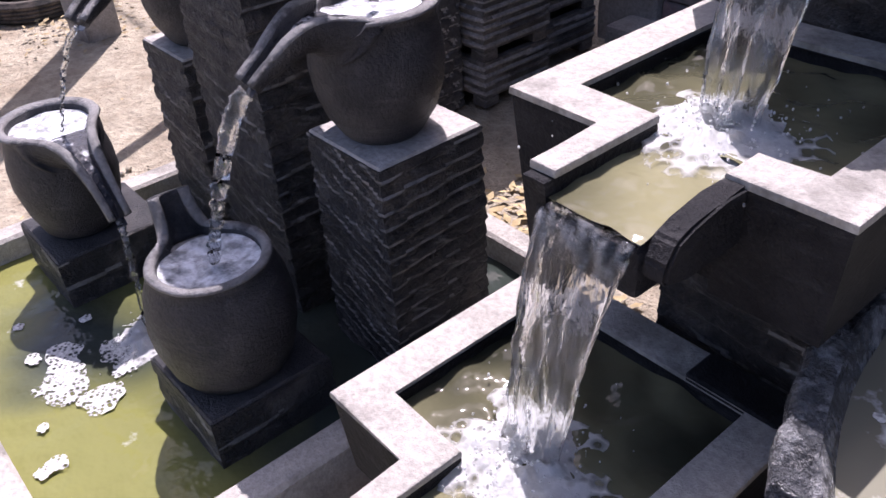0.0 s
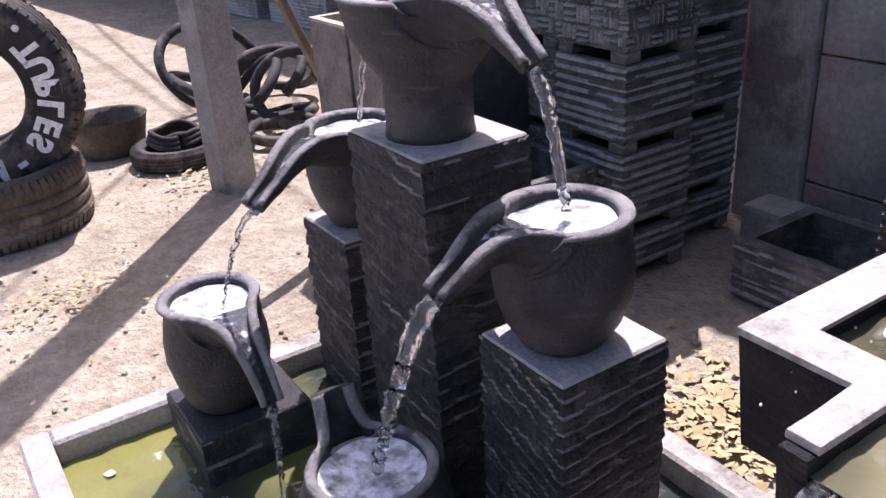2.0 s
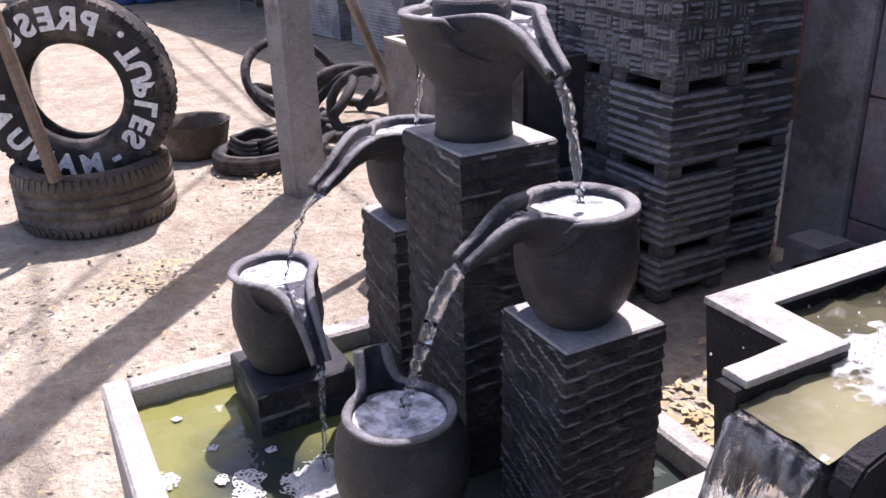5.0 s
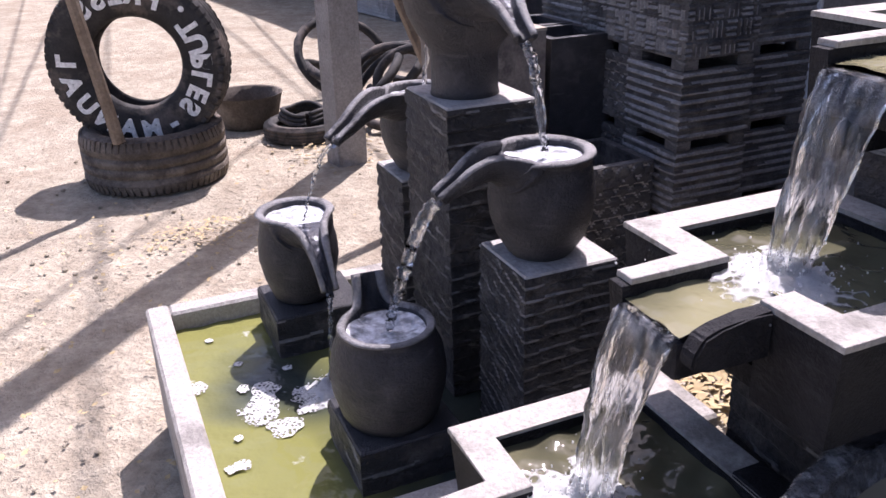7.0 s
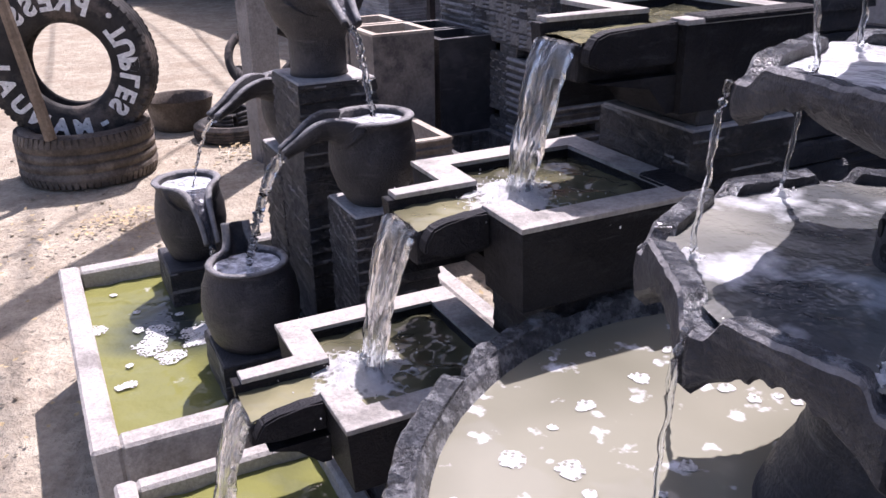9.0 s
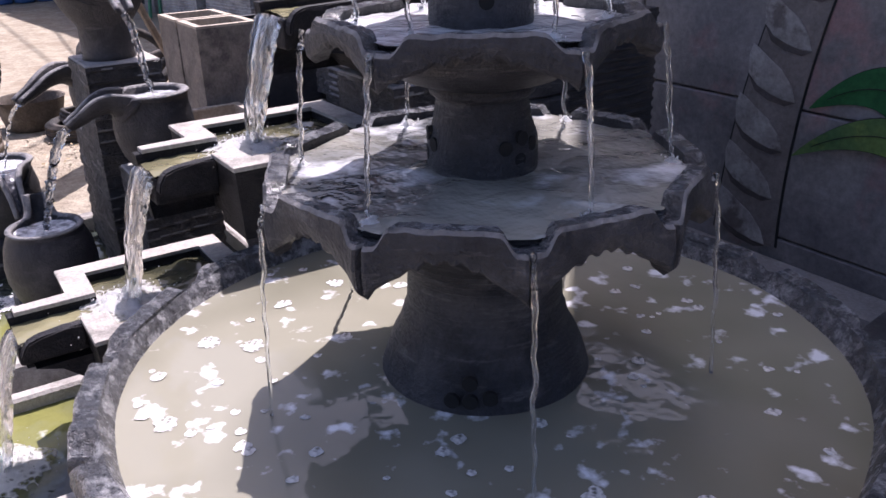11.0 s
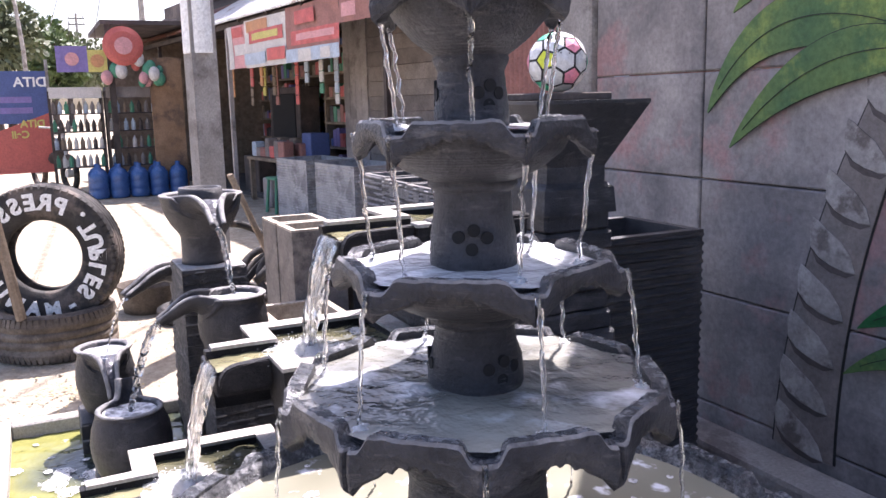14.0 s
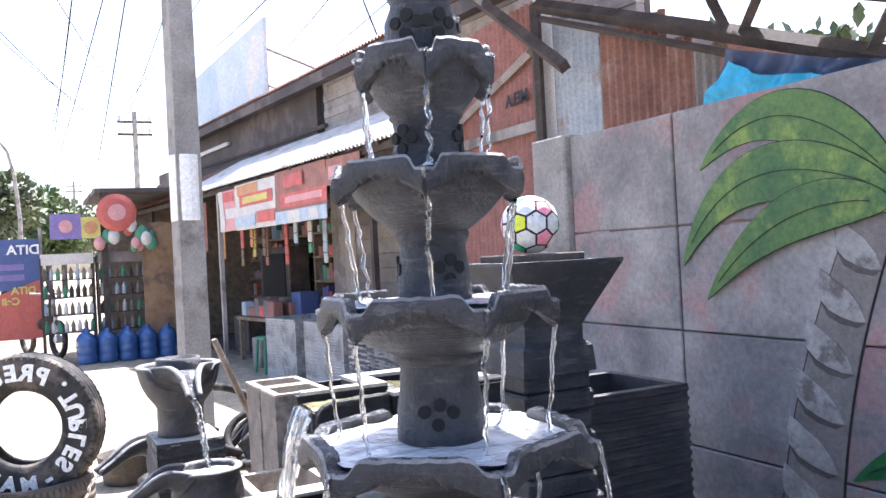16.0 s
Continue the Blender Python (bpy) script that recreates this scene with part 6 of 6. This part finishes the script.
def hung_cloth(name, top, foot, y, m, sag, label):
    """Cloth between an upper and a lower line of x, z, with folds."""
    bm = bmesh.new()
    n = 40
    rows = []
    at = lambda line, s: [line[int(min(s * (len(line) - 1), len(line) - 1.001))][i] + (line[int(min(s * (len(line) - 1), len(line) - 1.001)) + 1][i] - line[int(min(s * (len(line) - 1), len(line) - 1.001))][i]) * (s * (len(line) - 1) - int(min(s * (len(line) - 1), len(line) - 1.001))) for i in (0, 1)]
    for j in range(11):
        row = []
        for k in range(n + 1):
            a, b = at(top, k / n), at(foot, k / n)
            x, z = a[0] + (b[0] - a[0]) * j / 10, a[1] + (b[1] - a[1]) * j / 10
            row.append((x, y + sag * noise.noise(Vector((x * 5, z * 9, 3))) - 0.02 * math.sin(k * 0.9 + j * 0.2), z))
        rows.append(row)
    loft(bm, rows, closed=False)
    part(name, bm, m, tp, label, True)


hung_cloth("sheet", [(-1.88, 2.175), (-1.67, 2.06), (-1.385, 2.01), (-1.19, 1.94), (-1.0, 1.88)], [(-2.10, 1.93), (-1.8, 1.72), (-1.5, 1.70), (-1.2, 1.66), (-1.0, 1.62)], 3.38, TARP, 0.10, "bright blue sheet")
hung_cloth("hem", [(-1.90, 2.24), (-1.6, 2.15), (-1.3, 2.06), (-1.0, 1.99), (-0.6, 1.90)], [(-2.12, 1.92), (-1.67, 2.02), (-1.385, 1.97), (-1.19, 1.90), (-0.6, 1.72)], 3.43, DARK_TARP, 0.06, "dark blue hem")
me = glyph_mesh("MELA", 0.13)
me.materials.clear()
me.materials.append(LINE)
ob = new("lettering", me)
ob.parent = shed
ob.matrix_basis = Matrix.Translation((-4.18, 3.58, 2.42)) @ Matrix.Rotation(radians(90), 4, "X")

# ---- distant street: poles, lamp, wires, trees ----
def line_pole(x, y, h):
    t = thing("power_pole", (x, y, 0), "distant concrete power pole with crossarms", "power pole", "power poles")
    part("shaft", tube([(0, 0, -0.1), (0, 0, h)], [0.13, 0.08], 10), POLE, t)
    for z in (h - 0.36, h - 0.8):
        part("crossarm", box(-0.04, 0.04, -0.58, 0.58, z - 0.04, z + 0.04), DARKWOOD, t)
        for y2 in (-0.5, 0.05, 0.5):
            part("insulator", lathe([(0.02, 0), (0.06, 0.03), (0.04, 0.1), (0.06, 0.15), (0.02, 0.2)], 8), WHITE, t, at=(0, y2, z + 0.06))
    return t


line_pole(-30, 3.95, 6.8)
line_pole(-70, 4.06, 8.3)
lamp = thing("street_lamp", (-34, 0.2, 0), "tall curved street lamp beside the road", "street lamp")
part("pole", tube([(0, 0, -0.1), (0, 0, 3.4), (0, -0.12, 5.0), (0, -0.32, 5.9), (0, -0.75, 6.5), (0, -1.4, 6.7)], [0.09, 0.08, 0.07, 0.06, 0.05, 0.05], 8), POLE, lamp)
part("head", box(-0.15, 0.15, -2.1, -1.35, 6.62, 6.8, 0.04), POLE, lamp)
wires = thing("overhead_wires", (0, 0, 0), "thin black overhead wires", "wires")
for a, b, sag in (((-30, 2.1, 7.1), (4, -6.0, 8.5), 0.8), ((-30, 3.7, 7.1), (4, -3.6, 8.7), 0.8), ((-30, 2.9, 6.3), (4, -5.0, 7.6), 0.7), ((-70, -1.2, 8.3), (4, -7.5, 9.0), 0.6), ((-30, 3.6, 6.4), (5, 2.0, 8.0), 0.7), ((-30, 3.8, 7.2), (5, 4.0, 8.2), 0.6), ((-3.4, 0.98, 6.8), (-30, 1.2, 6.2), 1.2), ((-3.4, 0.98, 6.6), (-9, 4.5, 4.2), 0.3)):
    pts = [Vector(a).lerp(Vector(b), s) - Vector((0, 0, 4 * sag * s * (1 - s))) for s in [k / 24 for k in range(25)]]
    part("wire", tube(pts, 0.012, 5), LINE, wires)
for a, c, r in (((-10, 0.9, 4.85), (-30, 1.17, 4.79), 0.010), ((-10, 1.28, 4.89), (-30, 1.06, 3.93), 0.010), ((-10, 1.53, 4.91), (-30, 2.44, 3.9), 0.012), ((-10, 3.4, 5.01), (-30, 6.29, 8.79), 0.012), ((-10, 4.29, 5.1), (-30, 8.93, 8.83), 0.010), ((-10, 5.16, 5.09), (-30, 9.37, 7.99), 0.010)):
    start, end = Vector(a), Vector(c)
    pts = [start.lerp(end, -0.25 + 1.25 * k / 12) - Vector((0, 0, 0.12 * math.sin(math.pi * k / 12))) for k in range(13)]
    part("wire", tube(pts, r, 5), LINE, wires)

LEAF = mat("tree_foliage", (0.07, 0.11, 0.035), (0.12, 0.17, 0.065), 3, 0.6, 0.2, 30, vary=0.25)
LEAF2 = mat("dusty_foliage", (0.09, 0.11, 0.05), (0.15, 0.175, 0.09), 3, 0.7, 0.2, 30, vary=0.25)


def tree(x, y, h, spread, seed, m, palm=False):
    rnd = random.Random(seed)
    t = thing("palm_tree" if palm else "roadside_tree", (x, y, 0), "distant tall coconut palm tree" if palm else "distant leafy roadside tree", "tree", "roadside trees")
    tr = tube([(0, 0, -0.1), (0.1, 0, h * 0.3), (0.0, 0.15, h * 0.6), (0.1, 0.1, h * 0.9)], [h * 0.035, h * 0.028, h * 0.02, h * 0.008], 8, 0.2, seed)
    if not palm:
        for k in range(6):
            a = rnd.uniform(0, 6.28)
            tube([(0, 0.1, h * rnd.uniform(0.4, 0.6)), (math.cos(a) * spread * 0.4, math.sin(a) * spread * 0.4, h * 0.72), (math.cos(a) * spread * 0.7, math.sin(a) * spread * 0.7, h * 0.85)], [h * 0.012, h * 0.008, h * 0.003], 6, 0.2, k, tr)
    part("trunk", tr, DARKWOOD, t)
    verts, faces = [], []

    def leaf(p, d, l, w):
        s = d.cross(Vector((rnd.uniform(-1, 1), rnd.uniform(-1, 1), rnd.uniform(-1, 1)))).normalized() * w
        i = len(verts)
        verts.extend([p, p + d * l * 0.5 + s, p + d * l, p + d * l * 0.5 - s])
        faces.append((i, i + 1, i + 2, i + 3))

    if palm:
        for k in range(16):
            a = 2 * math.pi * k / 16 + rnd.uniform(-0.1, 0.1)
            for j in range(26):
                s = j / 25
                r = spread * s
                c = Vector((math.cos(a) * r, math.sin(a) * r, h * 0.92 + spread * (0.5 * s - 0.95 * s * s)))
                for sg in (-1, 1):
                    d = Vector((-math.sin(a) * sg, math.cos(a) * sg, -0.5)) + Vector((math.cos(a), math.sin(a), 0)) * 0.5
                    leaf(c, d.normalized(), spread * 0.26 * (1.1 - s), 0.03)
    else:
        clumps = []
        for _ in range(26):
            v = Vector((rnd.gauss(0, 1), rnd.gauss(0, 1), rnd.gauss(0, 1))).normalized()
            clumps.append((Vector((v.x * spread * rnd.uniform(0.4, 1), v.y * spread * rnd.uniform(0.4, 1), h * 0.72 + v.z * h * 0.26)), spread * rnd.uniform(0.22, 0.4)))
        for c, r in clumps:
            for _ in range(130):
                v = Vector((rnd.gauss(0, 1), rnd.gauss(0, 1), rnd.gauss(0, 1))).normalized()
                leaf(c + v * r * rnd.uniform(0.5, 1.0), (v + Vector((0, 0, -0.3))).normalized(), rnd.uniform(0.2, 0.38), rnd.uniform(0.07, 0.13))
    me = bpy.data.meshes.new("crown")
    me.from_pydata([tuple(v) for v in verts], [], faces)
    me.materials.append(m)
    ob = new("crown", me)
    ob.parent = t
    return t


for x, y, h, s, seed, pm in ((-47, -0.6, 7.0, 2.2, 3, True), (-40, -1.0, 5.4, 1.9, 4, False), (-46, 1.4, 5.2, 1.7, 5, False), (-58, 2.6, 5.6, 2.4, 6, False), (-46, -4.5, 6.0, 2.6, 7, False), (-66, 5.5, 5.6, 3.0, 8, False), (-13.5, 10.5, 4.6, 2.2, 9, False), (-9, 12, 4.2, 2.2, 12, False), (-4.6, 11.5, 3.7, 1.8, 13, False)):
    tree(x, y, h, s, seed, LEAF if seed % 2 else LEAF2, pm)

# ---- loose litter on the ground ----
rnd = random.Random(31)


def leaf_litter(name, cx, cy, sx, sy, n, size, label):
    verts, faces = [], []
    for _ in range(n):
        x, y = rnd.gauss(0, 0.4) * sx, rnd.gauss(0, 0.4) * sy
        a, l, w, tl = rnd.uniform(0, 6.28), size * rnd.uniform(0.6, 1.4), size * rnd.uniform(0.2, 0.4), rnd.uniform(-0.5, 0.5)
        z = 0.003 + rnd.uniform(0, 0.007) + 0.02 * math.exp(-(x / sx) ** 2 * 4 - (y / sy) ** 2 * 4)
        d, s = Vector((math.cos(a), math.sin(a), tl * 0.6)), Vector((-math.sin(a), math.cos(a), 0.25))
        p = Vector((x, y, z))
        i = len(verts)
        verts.extend([p, p + d * l * 0.4 + s * w, p + d * l, p + d * l * 0.5 - s * w])
        faces.append((i, i + 1, i + 2, i + 3))
    me = bpy.data.meshes.new(name)
    me.from_pydata([tuple(v) for v in verts], [], faces)
    me.materials.append(DRY_LEAF)
    ob = new(name, me)
    ob.location = (cx, cy, -0.006)
    return tagged(ob, label, "leaves", kind="stuff")


leaf_litter("dry_leaf_pile", -1.14, 1.28, 0.32, 0.22, 420, 0.035, "pile of dry brown leaves on the ground")
leaf_litter("dry_leaf_scatter", -2.8, 0.22, 0.22, 0.3, 160, 0.022, "patch of dry yellowish leaves on the ground")
leaf_litter("dry_leaf_scatter", -3.6, 1.0, 0.35, 0.35, 150, 0.028, "dry leaves round the foot of the pole")
leaf_litter("yard_litter", -2.2, -0.25, 1.8, 1.0, 260, 0.02, "sparse dry leaves and bits on the ground")
stones_v = bmesh.new()
for _ in range(420):
    s = rnd.uniform(0.003, 0.012)
    m = Matrix.Translation((rnd.uniform(-4.5, 0.2), rnd.uniform(-1.2, 1.5), -0.008 + s * 0.2)) @ Matrix.Diagonal((s * rnd.uniform(0.8, 1.6), s, s * 0.6, 1))
    bmesh.ops.create_icosphere(stones_v, subdivisions=1, radius=1.0, matrix=m)
solo("pebbles", stones_v, SOIL, (0, 0, 0), "small scattered pebbles and clods", "pebbles", kind="stuff")
plank = solo("leaning_plank", box(-0.022, 0.022, -0.012, 0.012, 0, 1.03, 0.003), WOOD, (-2.735, 1.345, -0.01), "wooden plank leaning against the tall planters", "plank")
plank.rotation_euler = (radians(22), 0, 0)

# ---- unseen corrugated sheet, added to shade the fountain and block sky ----
unseen_shade_roof = thing("unseen_shade_roof", (-0.54, 1.53, 3.0), "unseen corrugated sheet added to shade the fountain", "roof", rz=48)
sheet = part("sheet", corrugated(5.0, 2.7), ZINC, unseen_shade_roof)
sheet.location = (0, -0.3, 0)
part("purlin", box(0, 5.0, 0.62, 0.70, -0.08, -0.018), DARKWOOD, unseen_shade_roof)
for x in (0.9, 2.5):
    part("post", tube([(x, 0.66, -3.05), (x, 0.66, -0.05)], 0.035, 8), DARKWOOD, unseen_shade_roof)
